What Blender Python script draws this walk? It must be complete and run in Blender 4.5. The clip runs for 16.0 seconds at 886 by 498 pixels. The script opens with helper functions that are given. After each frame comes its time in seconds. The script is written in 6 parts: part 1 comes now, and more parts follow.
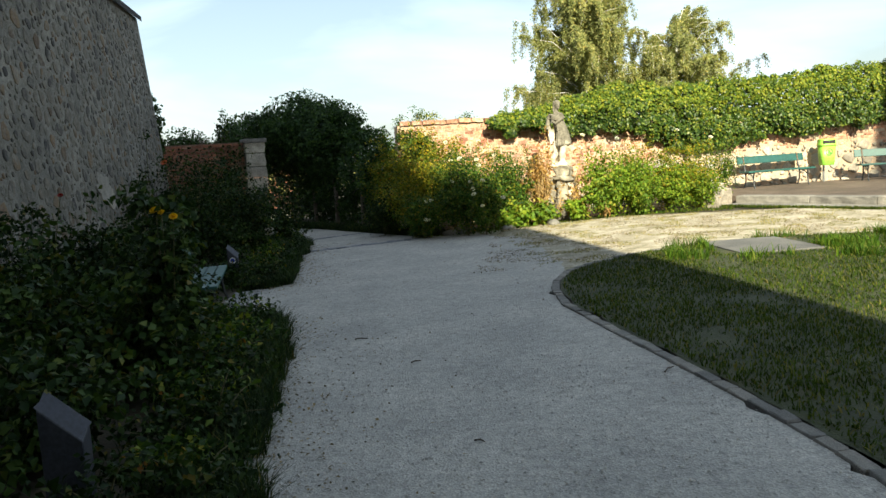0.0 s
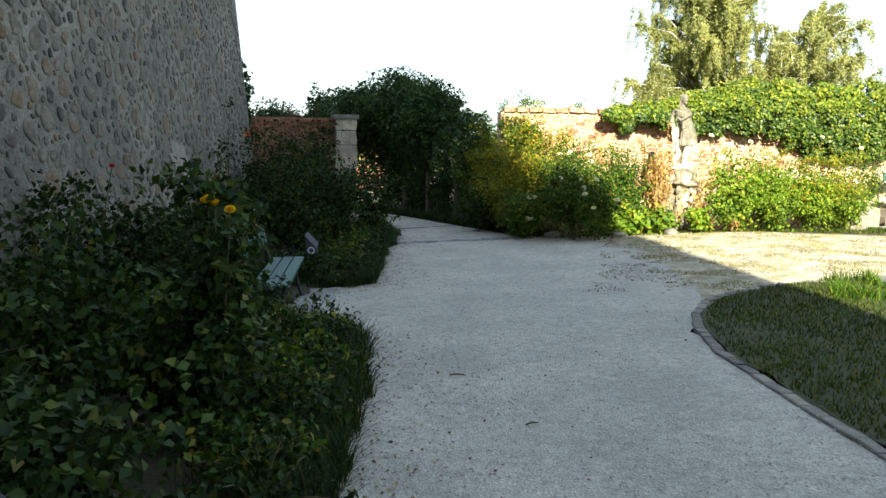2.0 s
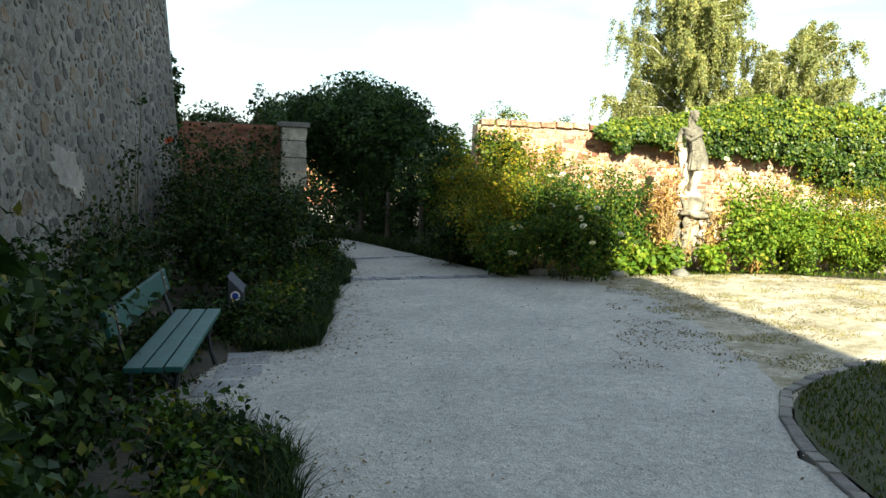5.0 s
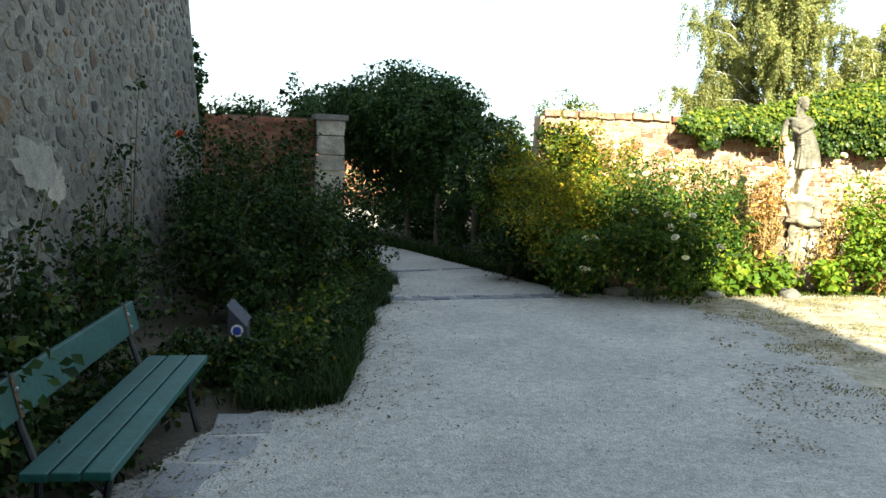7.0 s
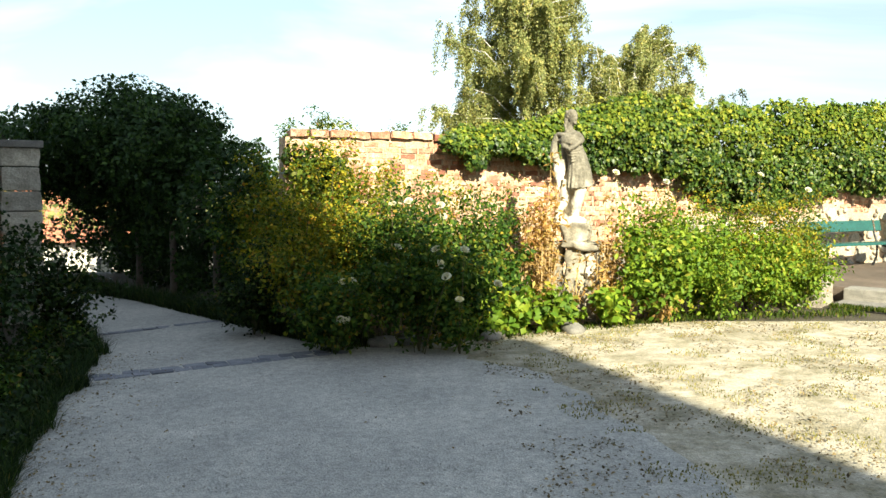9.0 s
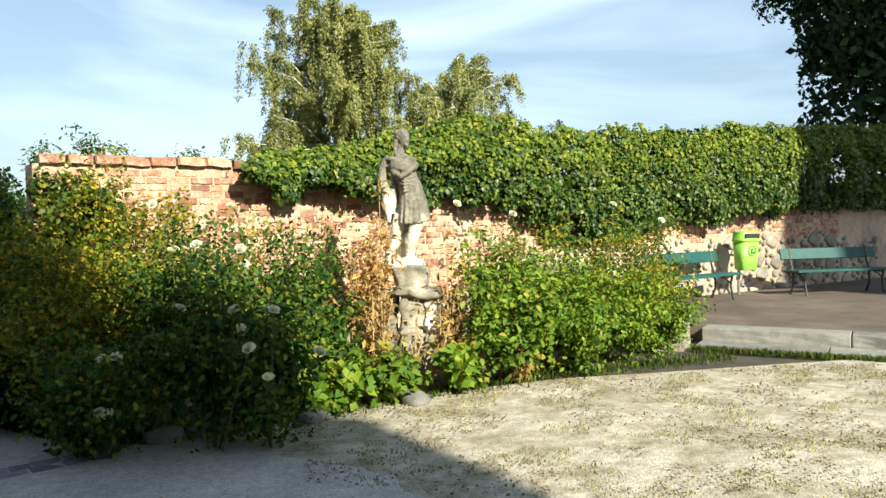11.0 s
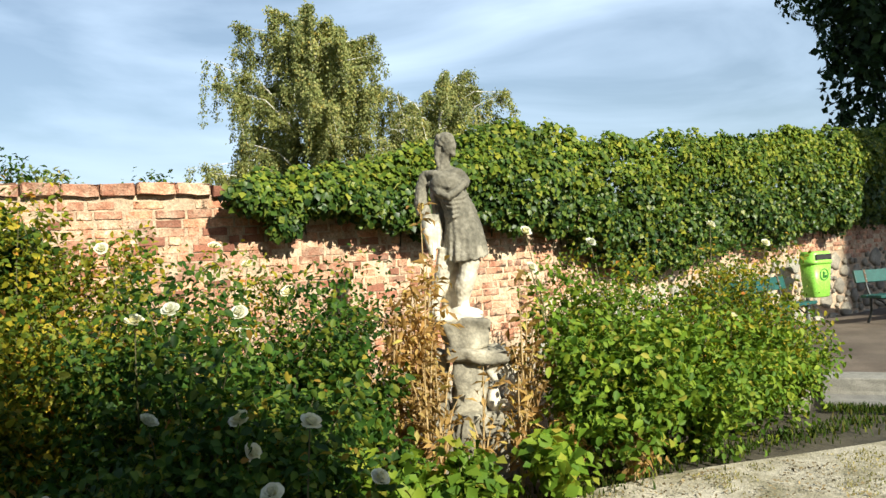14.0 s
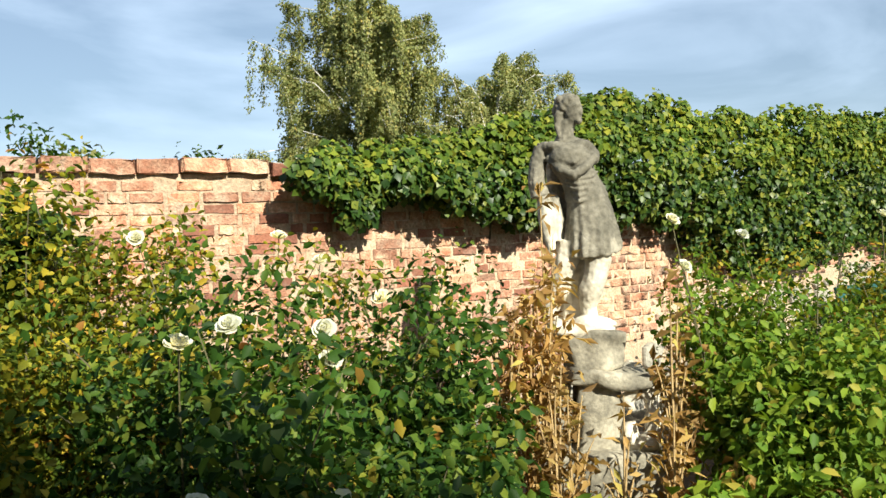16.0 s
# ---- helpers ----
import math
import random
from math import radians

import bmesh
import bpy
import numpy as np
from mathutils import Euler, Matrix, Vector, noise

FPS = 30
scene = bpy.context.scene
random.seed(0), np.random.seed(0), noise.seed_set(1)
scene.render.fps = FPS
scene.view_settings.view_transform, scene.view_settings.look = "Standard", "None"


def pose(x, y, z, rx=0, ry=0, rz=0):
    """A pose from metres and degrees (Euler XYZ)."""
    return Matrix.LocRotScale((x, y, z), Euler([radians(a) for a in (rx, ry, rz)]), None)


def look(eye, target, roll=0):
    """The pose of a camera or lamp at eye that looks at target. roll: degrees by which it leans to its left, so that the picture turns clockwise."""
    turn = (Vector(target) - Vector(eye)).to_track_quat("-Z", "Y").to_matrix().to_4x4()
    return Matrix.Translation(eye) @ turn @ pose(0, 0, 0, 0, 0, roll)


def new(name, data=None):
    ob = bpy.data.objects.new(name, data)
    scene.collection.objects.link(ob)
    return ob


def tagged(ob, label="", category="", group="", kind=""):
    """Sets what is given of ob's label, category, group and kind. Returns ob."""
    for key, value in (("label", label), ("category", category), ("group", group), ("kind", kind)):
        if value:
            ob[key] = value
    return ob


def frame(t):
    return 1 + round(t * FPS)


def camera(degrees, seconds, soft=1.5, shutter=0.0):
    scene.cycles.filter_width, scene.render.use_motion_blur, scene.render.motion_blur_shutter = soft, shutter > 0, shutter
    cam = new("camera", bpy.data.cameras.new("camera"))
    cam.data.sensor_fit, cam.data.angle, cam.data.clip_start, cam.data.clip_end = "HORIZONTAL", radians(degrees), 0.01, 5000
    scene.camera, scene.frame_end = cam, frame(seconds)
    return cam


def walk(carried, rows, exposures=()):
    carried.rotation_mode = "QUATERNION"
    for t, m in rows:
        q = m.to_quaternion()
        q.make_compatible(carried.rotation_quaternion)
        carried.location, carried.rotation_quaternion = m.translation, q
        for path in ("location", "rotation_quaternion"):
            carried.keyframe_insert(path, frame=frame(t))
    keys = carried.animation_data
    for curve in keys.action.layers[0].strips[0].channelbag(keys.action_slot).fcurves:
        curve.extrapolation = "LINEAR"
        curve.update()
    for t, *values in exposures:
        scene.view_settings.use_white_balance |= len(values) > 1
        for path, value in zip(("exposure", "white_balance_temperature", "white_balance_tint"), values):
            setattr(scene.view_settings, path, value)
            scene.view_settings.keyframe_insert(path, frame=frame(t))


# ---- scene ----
cam = camera(56.0, 16.0)
PATH = [
    (0, (1.596, -0.756, 1.599), (1.333, 1.212, 1.361), -3.4),
    (0.5, (1.412, -0.414, 1.607), (1.119, 1.547, 1.347), 0.5),
    (0.8, (1.333, -0.221, 1.634), (1.008, 1.735, 1.373), 0.3),
    (1, (1.259, -0.085, 1.606), (0.9, 1.874, 1.423), 0.3),
    (1.5, (1.201, 0.326, 1.552), (0.789, 2.265, 1.283), 0.1),
    (2, (1.078, 0.717, 1.625), (0.625, 2.647, 1.36), 0.6),
    (2.5, (0.921, 1.085, 1.626), (0.439, 3.012, 1.394), 1.6),
    (3, (0.767, 1.544, 1.602), (0.303, 3.48, 1.41), 1.9),
    (3.5, (0.732, 1.931, 1.622), (0.252, 3.866, 1.457), 0.1),
    (3.7, (0.685, 2.047, 1.597), (0.261, 3.994, 1.434), 1.7),
    (5.8, (0.238, 3.828, 1.599), (-0.097, 5.783, 1.348), 2.0),
    (6, (0.201, 4.011, 1.577), (-0.161, 5.961, 1.326), 2.7),
    (6.5, (0.089, 4.455, 1.586), (-0.478, 6.361, 1.373), 1.3),
    (7, (-0.022, 4.847, 1.555), (-0.49, 6.778, 1.326), 2.2),
    (7.5, (-0.088, 5.227, 1.562), (-0.466, 7.177, 1.322), -0.2),
    (8, (-0.051, 5.674, 1.573), (-0.323, 7.65, 1.435), -1.1),
    (8.3, (-0.049, 5.902, 1.587), (-0.235, 7.889, 1.448), 0.4),
    (8.5, (-0.058, 6.087, 1.618), (-0.165, 8.08, 1.485), 1.8),
    (9, (0.015, 6.555, 1.595), (0.081, 8.548, 1.434), 0.3),
    (9.5, (0.126, 7.017, 1.571), (0.536, 8.971, 1.45), -2.1),
    (9.7, (0.169, 7.146, 1.561), (0.688, 9.075, 1.461), -2.2),
    (11.8, (0.128, 8.96, 1.62), (0.617, 10.898, 1.547), -0.2),
    (12, (0.12, 9.077, 1.629), (0.608, 11.014, 1.527), -0.8),
    (12.5, (0.097, 9.529, 1.633), (0.537, 11.479, 1.598), -0.8),
    (13, (0.042, 9.869, 1.632), (0.572, 11.796, 1.578), -0.4),
    (13.5, (-0.021, 10.177, 1.647), (0.518, 12.103, 1.603), -1.2),
    (14, (0.032, 10.543, 1.633), (0.62, 12.454, 1.627), -3.0),
    (14.5, (0.031, 10.835, 1.645), (0.655, 12.735, 1.651), -3.2),
    (15, (-0.029, 11.147, 1.651), (0.644, 13.03, 1.681), -1.5),
    (15.5, (-0.021, 11.521, 1.627), (0.585, 13.427, 1.625), -2.6),
    (16, (-0.044, 11.823, 1.643), (0.456, 13.76, 1.627), -2.6),
]
EXPOSURES = [(0.0, 1.4, 6600, 2), (1.5, 1.85, 6500, 1), (3.0, 2.13, 6400, 0), (3.7, 2.08, 6400, 0), (6.0, 1.72, 6400, 0), (6.5, 1.72, 6400, 0), (7.0, 2.06, 6400, 0), (8.0, 2.05, 6400, 0), (9.0, 1.68, 6500, 2), (9.7, 1.58, 6300, 1), (12.0, 1.04, 5950, 4), (16.0, 0.98, 5950, 4)]
walk(cam, [(t, look(eye, target, roll)) for t, eye, target, roll in PATH], EXPOSURES)

# ---- world, sun, exposure ----
SUN_DIR = Vector((-0.296, 0.955, -0.63)).normalized()      # the way the light travels
world = bpy.data.worlds.new("world")
scene.world = world
world.use_nodes = True
wn, wl = world.node_tree.nodes, world.node_tree.links
wn.clear()
sky = wn.new("ShaderNodeTexSky")
sky.sky_type, sky.sun_disc = "NISHITA", False
sky.sun_elevation = math.asin(-SUN_DIR.z)
sky.sun_rotation = math.atan2(-SUN_DIR.x, -SUN_DIR.y)
sky.air_density, sky.dust_density, sky.ozone_density = 1.0, 1.2, 1.0
coord = wn.new("ShaderNodeTexCoord")
cmap = wn.new("ShaderNodeMapping")
cmap.inputs["Scale"].default_value = (1.0, 1.6, 4.0)
cmap.inputs["Rotation"].default_value = (0.12, 0.25, 0.5)
cloud = wn.new("ShaderNodeTexNoise")
cloud.inputs["Scale"].default_value, cloud.inputs["Detail"].default_value = 1.6, 7.0
cloud.inputs["Distortion"].default_value = 0.6
cramp = wn.new("ShaderNodeValToRGB")
cramp.color_ramp.elements[0].position, cramp.color_ramp.elements[1].position = 0.44, 0.80
cramp.color_ramp.elements[0].color = (0.24, 0.24, 0.24, 1)
cmix = wn.new("ShaderNodeMix")
cmix.data_type = "RGBA"
cmix.inputs["B"].default_value = (13.0, 14.6, 17.0, 1)
bgn = wn.new("ShaderNodeBackground")
bgn.inputs["Strength"].default_value = 0.044
wout = wn.new("ShaderNodeOutputWorld")
wl.new(coord.outputs["Generated"], cmap.inputs["Vector"])
wl.new(cmap.outputs["Vector"], cloud.inputs["Vector"])
wl.new(cloud.outputs["Fac"], cramp.inputs["Fac"])
# haze and thin cloud whiten the low sky and thin out overhead
up = wn.new("ShaderNodeSeparateXYZ")
thin = wn.new("ShaderNodeMapRange")
for k, v in (("From Min", 0.12), ("From Max", 0.75), ("To Min", 1.0), ("To Max", 0.60)):
    thin.inputs[k].default_value = v
veil = wn.new("ShaderNodeMath")
veil.operation = "MULTIPLY"
wl.new(coord.outputs["Generated"], up.inputs["Vector"])
wl.new(up.outputs["Z"], thin.inputs["Value"])
wl.new(cramp.outputs["Color"], veil.inputs[0])
wl.new(thin.outputs["Result"], veil.inputs[1])
wl.new(veil.outputs["Value"], cmix.inputs["Factor"])
wl.new(sky.outputs["Color"], cmix.inputs["A"])
wl.new(cmix.outputs["Result"], bgn.inputs["Color"])
wl.new(bgn.outputs["Background"], wout.inputs["Surface"])
sun = new("sun", bpy.data.lights.new("sun", "SUN"))
sun.data.energy, sun.data.angle, sun.data.color = 5.0, radians(0.53), (1.0, 0.89, 0.68)
sun.matrix_world = look((0, 0, 30), Vector((0, 0, 30)) + SUN_DIR)


# ---- materials ----
def material(name, rough=0.8, metal=0.0):
    m = bpy.data.materials.new(name)
    m.use_nodes = True
    b = m.node_tree.nodes["Principled BSDF"]
    b.inputs["Roughness"].default_value, b.inputs["Metallic"].default_value = rough, metal
    return m, m.node_tree.nodes, m.node_tree.links, b


def ramp_of(nodes, stops):
    r = nodes.new("ShaderNodeValToRGB")
    while len(r.color_ramp.elements) < len(stops):
        r.color_ramp.elements.new(0.5)
    for e, (p, c) in zip(r.color_ramp.elements, stops):
        e.position, e.color = p, (*c, 1)
    return r


def mixed(nodes, links, kind, fac, a, b):
    m = nodes.new("ShaderNodeMix")
    m.data_type, m.blend_type = "RGBA", kind
    for key, v in (("Factor", fac), ("A", a), ("B", b)):
        if isinstance(v, bpy.types.NodeSocket):
            links.new(v, m.inputs[key])
        else:
            m.inputs[key].default_value = v if key == "Factor" else (*v, 1)
    return m.outputs["Result"]


def noisy(name, stops, scale, rough=0.85, bump=0.3, fine=None, metal=0.0, vary=0.0, stain=0.0, distance=0.01, smear=None, by="obj", smear_at=0.50):
    """A surface with colour at two scales, relief and, for pieces, a tone of each piece's own."""
    m, n, l, b = material(name, rough, metal)
    tc = n.new("ShaderNodeTexCoord")
    big = n.new("ShaderNodeTexNoise")
    big.inputs["Scale"].default_value, big.inputs["Detail"].default_value = scale, 8
    big.inputs["Roughness"].default_value = 0.65
    geo = n.new("ShaderNodeNewGeometry")
    l.new(geo.outputs["Position"], big.inputs["Vector"])
    r = ramp_of(n, stops)
    l.new(big.outputs["Fac"], r.inputs["Fac"])
    col = r.outputs["Color"]
    small = n.new("ShaderNodeTexNoise")
    small.inputs["Scale"].default_value, small.inputs["Detail"].default_value = fine or scale * 9, 6
    l.new(geo.outputs["Position"], small.inputs["Vector"])
    sr = ramp_of(n, [(0.3, (0.62, 0.62, 0.62)), (0.7, (1.25, 1.25, 1.25))])
    l.new(small.outputs["Fac"], sr.inputs["Fac"])
    col = mixed(n, l, "MULTIPLY", 0.8, col, sr.outputs["Color"])
    if vary:
        src = n.new("ShaderNodeObjectInfo").outputs["Random"] if by == "obj" else geo.outputs["Random Per Island"]
        vr = ramp_of(n, [(0.0, (1 - vary, 1 - vary, 1 - vary * 0.9)), (0.5, (1, 1, 1)), (1.0, (1 + vary, 1 + vary * 0.85, 1 + vary * 0.7))])
        l.new(src, vr.inputs["Fac"])
        col = mixed(n, l, "MULTIPLY", 1.0, col, vr.outputs["Color"])
    if stain:
        st = n.new("ShaderNodeTexNoise")
        st.inputs["Scale"].default_value, st.inputs["Detail"].default_value = 0.9, 5
        l.new(geo.outputs["Position"], st.inputs["Vector"])
        sr2 = ramp_of(n, [(0.42, (1 - stain, 1 - stain, 1 - stain)), (0.62, (1.06, 1.06, 1.05))])
        l.new(st.outputs["Fac"], sr2.inputs["Fac"])
        col = mixed(n, l, "MULTIPLY", 1.0, col, sr2.outputs["Color"])
    if smear:
        sp = n.new("ShaderNodeTexNoise")
        sp.inputs["Scale"].default_value, sp.inputs["Detail"].default_value = 5.5, 9
        sp.inputs["Roughness"].default_value = 0.7
        l.new(geo.outputs["Position"], sp.inputs["Vector"])
        rr = ramp_of(n, [(smear_at, (0, 0, 0)), (smear_at + 0.14, (0.9, 0.9, 0.9))])
        l.new(sp.outputs["Fac"], rr.inputs["Fac"])
        col = mixed(n, l, "MIX", rr.outputs["Color"], col, mixed(n, l, "MULTIPLY", 1.0, smear, sr.outputs["Color"]))
    l.new(col, b.inputs["Base Color"])
    bp = n.new("ShaderNodeBump")
    bp.inputs["Strength"].default_value, bp.inputs["Distance"].default_value = bump, distance
    l.new(small.outputs["Fac"], bp.inputs["Height"])
    l.new(bp.outputs["Normal"], b.inputs["Normal"])
    return m


def foliage(name, stops, rough=0.55, through_light=0.35, gloss=0.2):
    """Leaves: a colour of each leaf's own, some light passing through."""
    m, n, l, b = material(name, rough)
    geo = n.new("ShaderNodeNewGeometry")
    r = ramp_of(n, stops)
    l.new(geo.outputs["Random Per Island"], r.inputs["Fac"])
    big = n.new("ShaderNodeTexNoise")
    big.inputs["Scale"].default_value, big.inputs["Detail"].default_value = 2.2, 3
    l.new(geo.outputs["Position"], big.inputs["Vector"])
    br = ramp_of(n, [(0.35, (0.72, 0.74, 0.70)), (0.65, (1.2, 1.15, 1.0))])
    l.new(big.outputs["Fac"], br.inputs["Fac"])
    col = mixed(n, l, "MULTIPLY", 1.0, r.outputs["Color"], br.outputs["Color"])
    l.new(col, b.inputs["Base Color"])
    b.inputs["Specular IOR Level"].default_value = gloss
    tr = n.new("ShaderNodeBsdfTranslucent")
    l.new(mixed(n, l, "MULTIPLY", 1.0, col, (1.25, 1.2, 0.55)), tr.inputs["Color"])
    ms = n.new("ShaderNodeMixShader")
    ms.inputs["Fac"].default_value = through_light
    l.new(b.outputs["BSDF"], ms.inputs[1])
    l.new(tr.outputs["BSDF"], ms.inputs[2])
    l.new(ms.outputs["Shader"], n["Material Output"].inputs["Surface"])
    return m


def ground_material(name, base_stops, grass_amount, litter):
    """Crushed limestone with fine stones, leaf litter and dry grass growing into it in patches."""
    m, n, l, b = material(name, 0.95)
    geo = n.new("ShaderNodeNewGeometry")
    big = n.new("ShaderNodeTexNoise")
    big.inputs["Scale"].default_value, big.inputs["Detail"].default_value = 1.3, 6
    l.new(geo.outputs["Position"], big.inputs["Vector"])
    r = ramp_of(n, base_stops)
    l.new(big.outputs["Fac"], r.inputs["Fac"])
    vo = n.new("ShaderNodeTexVoronoi")
    vo.inputs["Scale"].default_value = 85
    l.new(geo.outputs["Position"], vo.inputs["Vector"])
    sep = n.new("ShaderNodeSeparateColor")
    l.new(vo.outputs["Color"], sep.inputs["Color"])
    pr = ramp_of(n, [(0.0, (0.74, 0.74, 0.75)), (0.5, (0.97, 0.97, 0.97)), (1.0, (1.18, 1.17, 1.15))])
    l.new(sep.outputs["Red"], pr.inputs["Fac"])
    col = mixed(n, l, "MULTIPLY", 0.85, r.outputs["Color"], pr.outputs["Color"])
    mid = n.new("ShaderNodeTexNoise")
    mid.inputs["Scale"].default_value, mid.inputs["Detail"].default_value = 14, 7
    mid.inputs["Roughness"].default_value = 0.75
    l.new(geo.outputs["Position"], mid.inputs["Vector"])
    mr = ramp_of(n, [(0.3, (0.70, 0.70, 0.70)), (0.7, (1.22, 1.22, 1.21))])
    l.new(mid.outputs["Fac"], mr.inputs["Fac"])
    col = mixed(n, l, "MULTIPLY", 1.0, col, mr.outputs["Color"])
    g = n.new("ShaderNodeTexNoise")
    g.inputs["Scale"].default_value, g.inputs["Detail"].default_value = 3.4, 12
    g.inputs["Roughness"].default_value = 0.72
    l.new(geo.outputs["Position"], g.inputs["Vector"])
    gr = ramp_of(n, [(grass_amount - 0.06, (0, 0, 0)), (grass_amount + 0.16, (0.85, 0.85, 0.85))])
    l.new(g.outputs["Fac"], gr.inputs["Fac"])
    gc = n.new("ShaderNodeTexNoise")
    gc.inputs["Scale"].default_value = 40
    l.new(geo.outputs["Position"], gc.inputs["Vector"])
    gcr = ramp_of(n, litter)
    l.new(gc.outputs["Fac"], gcr.inputs["Fac"])
    col = mixed(n, l, "MIX", gr.outputs["Color"], col, gcr.outputs["Color"])
    l.new(col, b.inputs["Base Color"])
    bp = n.new("ShaderNodeBump")
    bp.inputs["Strength"].default_value, bp.inputs["Distance"].default_value = 0.6, 0.008
    l.new(vo.outputs["Distance"], bp.inputs["Height"])
    l.new(bp.outputs["Normal"], b.inputs["Normal"])
    return m


M_GRAVEL = ground_material("gravel", [(0.3, (0.350, 0.343, 0.326)), (0.7, (0.480, 0.464, 0.432))], 0.66, [(0.3, (0.077, 0.070, 0.046)), (0.7, (0.169, 0.154, 0.108))])
M_SAND = ground_material("sandy gravel", [(0.3, (0.40, 0.36, 0.29)), (0.7, (0.55, 0.50, 0.41))], 0.47, [(0.3, (0.09, 0.085, 0.04)), (0.7, (0.25, 0.215, 0.125))])
M_SOIL = noisy("soil", [(0.3, (0.035, 0.03, 0.02)), (0.7, (0.09, 0.075, 0.05))], 4, bump=0.8)
M_LAWN = noisy("lawn soil", [(0.3, (0.021, 0.026, 0.009)), (0.55, (0.039, 0.048, 0.014)), (0.75, (0.074, 0.060, 0.029))], 3, bump=0.8, fine=60)
M_FIELD = noisy("meadow", [(0.3, (0.05, 0.07, 0.02)), (0.7, (0.12, 0.12, 0.05))], 0.3, bump=0.3, fine=8)
M_MORTAR = noisy("lime mortar", [(0.3, (0.150, 0.142, 0.122)), (0.5, (0.215, 0.205, 0.178)), (0.7, (0.300, 0.288, 0.250))], 5, bump=1.0, fine=34, stain=0.3, distance=0.02, smear=(0.105, 0.088, 0.062), smear_at=0.52)
M_STONE = noisy("rubble stone", [(0.25, (0.042, 0.040, 0.038)), (0.5, (0.085, 0.078, 0.066)), (0.75, (0.170, 0.150, 0.118))], 6, bump=0.9, fine=40, vary=0.65, smear=(0.215, 0.203, 0.172), smear_at=0.475)
M_STONE_I = noisy("rubble stone far", [(0.25, (0.042, 0.040, 0.038)), (0.5, (0.085, 0.078, 0.066)), (0.75, (0.170, 0.150, 0.118))], 6, bump=0.9, fine=40, vary=0.65, smear=(0.215, 0.203, 0.172), by="island", smear_at=0.475)
M_RUST = noisy("iron-stained stone", [(0.3, (0.095, 0.058, 0.034)), (0.7, (0.175, 0.125, 0.070))], 9, bump=0.7, fine=40, vary=0.4, smear=(0.215, 0.203, 0.172), smear_at=0.475)
M_PALE = noisy("pale limestone", [(0.3, (0.27, 0.25, 0.21)), (0.7, (0.48, 0.45, 0.39))], 7, bump=0.5, fine=50, vary=0.2, stain=0.2)
M_PALE_I = noisy("pale rubble", [(0.3, (0.20, 0.175, 0.14)), (0.7, (0.44, 0.395, 0.33))], 7, bump=0.5, fine=50, vary=0.3, stain=0.25, by="island")
M_BRICK = noisy("old brick", [(0.25, (0.28, 0.105, 0.062)), (0.40, (0.40, 0.175, 0.105)), (0.54, (0.50, 0.285, 0.19)), (0.68, (0.62, 0.49, 0.37))], 7.0, bump=1.0, fine=60, vary=0.38, smear=(0.60, 0.44, 0.31), distance=0.014)
M_BRICK_I = noisy("old brick far", [(0.25, (0.28, 0.105, 0.062)), (0.40, (0.40, 0.175, 0.105)), (0.54, (0.50, 0.285, 0.19)), (0.68, (0.62, 0.49, 0.37))], 7.0, bump=1.0, fine=60, vary=0.38, smear=(0.60, 0.44, 0.31), by="island", distance=0.014)
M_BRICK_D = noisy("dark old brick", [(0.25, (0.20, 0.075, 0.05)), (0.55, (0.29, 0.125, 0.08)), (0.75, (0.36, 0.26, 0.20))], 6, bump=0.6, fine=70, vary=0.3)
M_JOINT = noisy("brick mortar", [(0.3, (0.45, 0.32, 0.22)), (0.7, (0.64, 0.50, 0.37))], 6, bump=0.9, fine=50, stain=0.2, distance=0.014)
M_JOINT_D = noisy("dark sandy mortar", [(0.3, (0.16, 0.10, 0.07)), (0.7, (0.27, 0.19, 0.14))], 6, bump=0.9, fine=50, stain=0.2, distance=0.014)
M_GRANITE = noisy("granite", [(0.3, (0.15, 0.145, 0.135)), (0.7, (0.30, 0.285, 0.26))], 6, bump=0.5, fine=120, vary=0.25, stain=0.2)
M_SETT = noisy("bluish setts", [(0.3, (0.13, 0.14, 0.17)), (0.7, (0.23, 0.24, 0.28))], 8, bump=0.5, fine=110, vary=0.3)
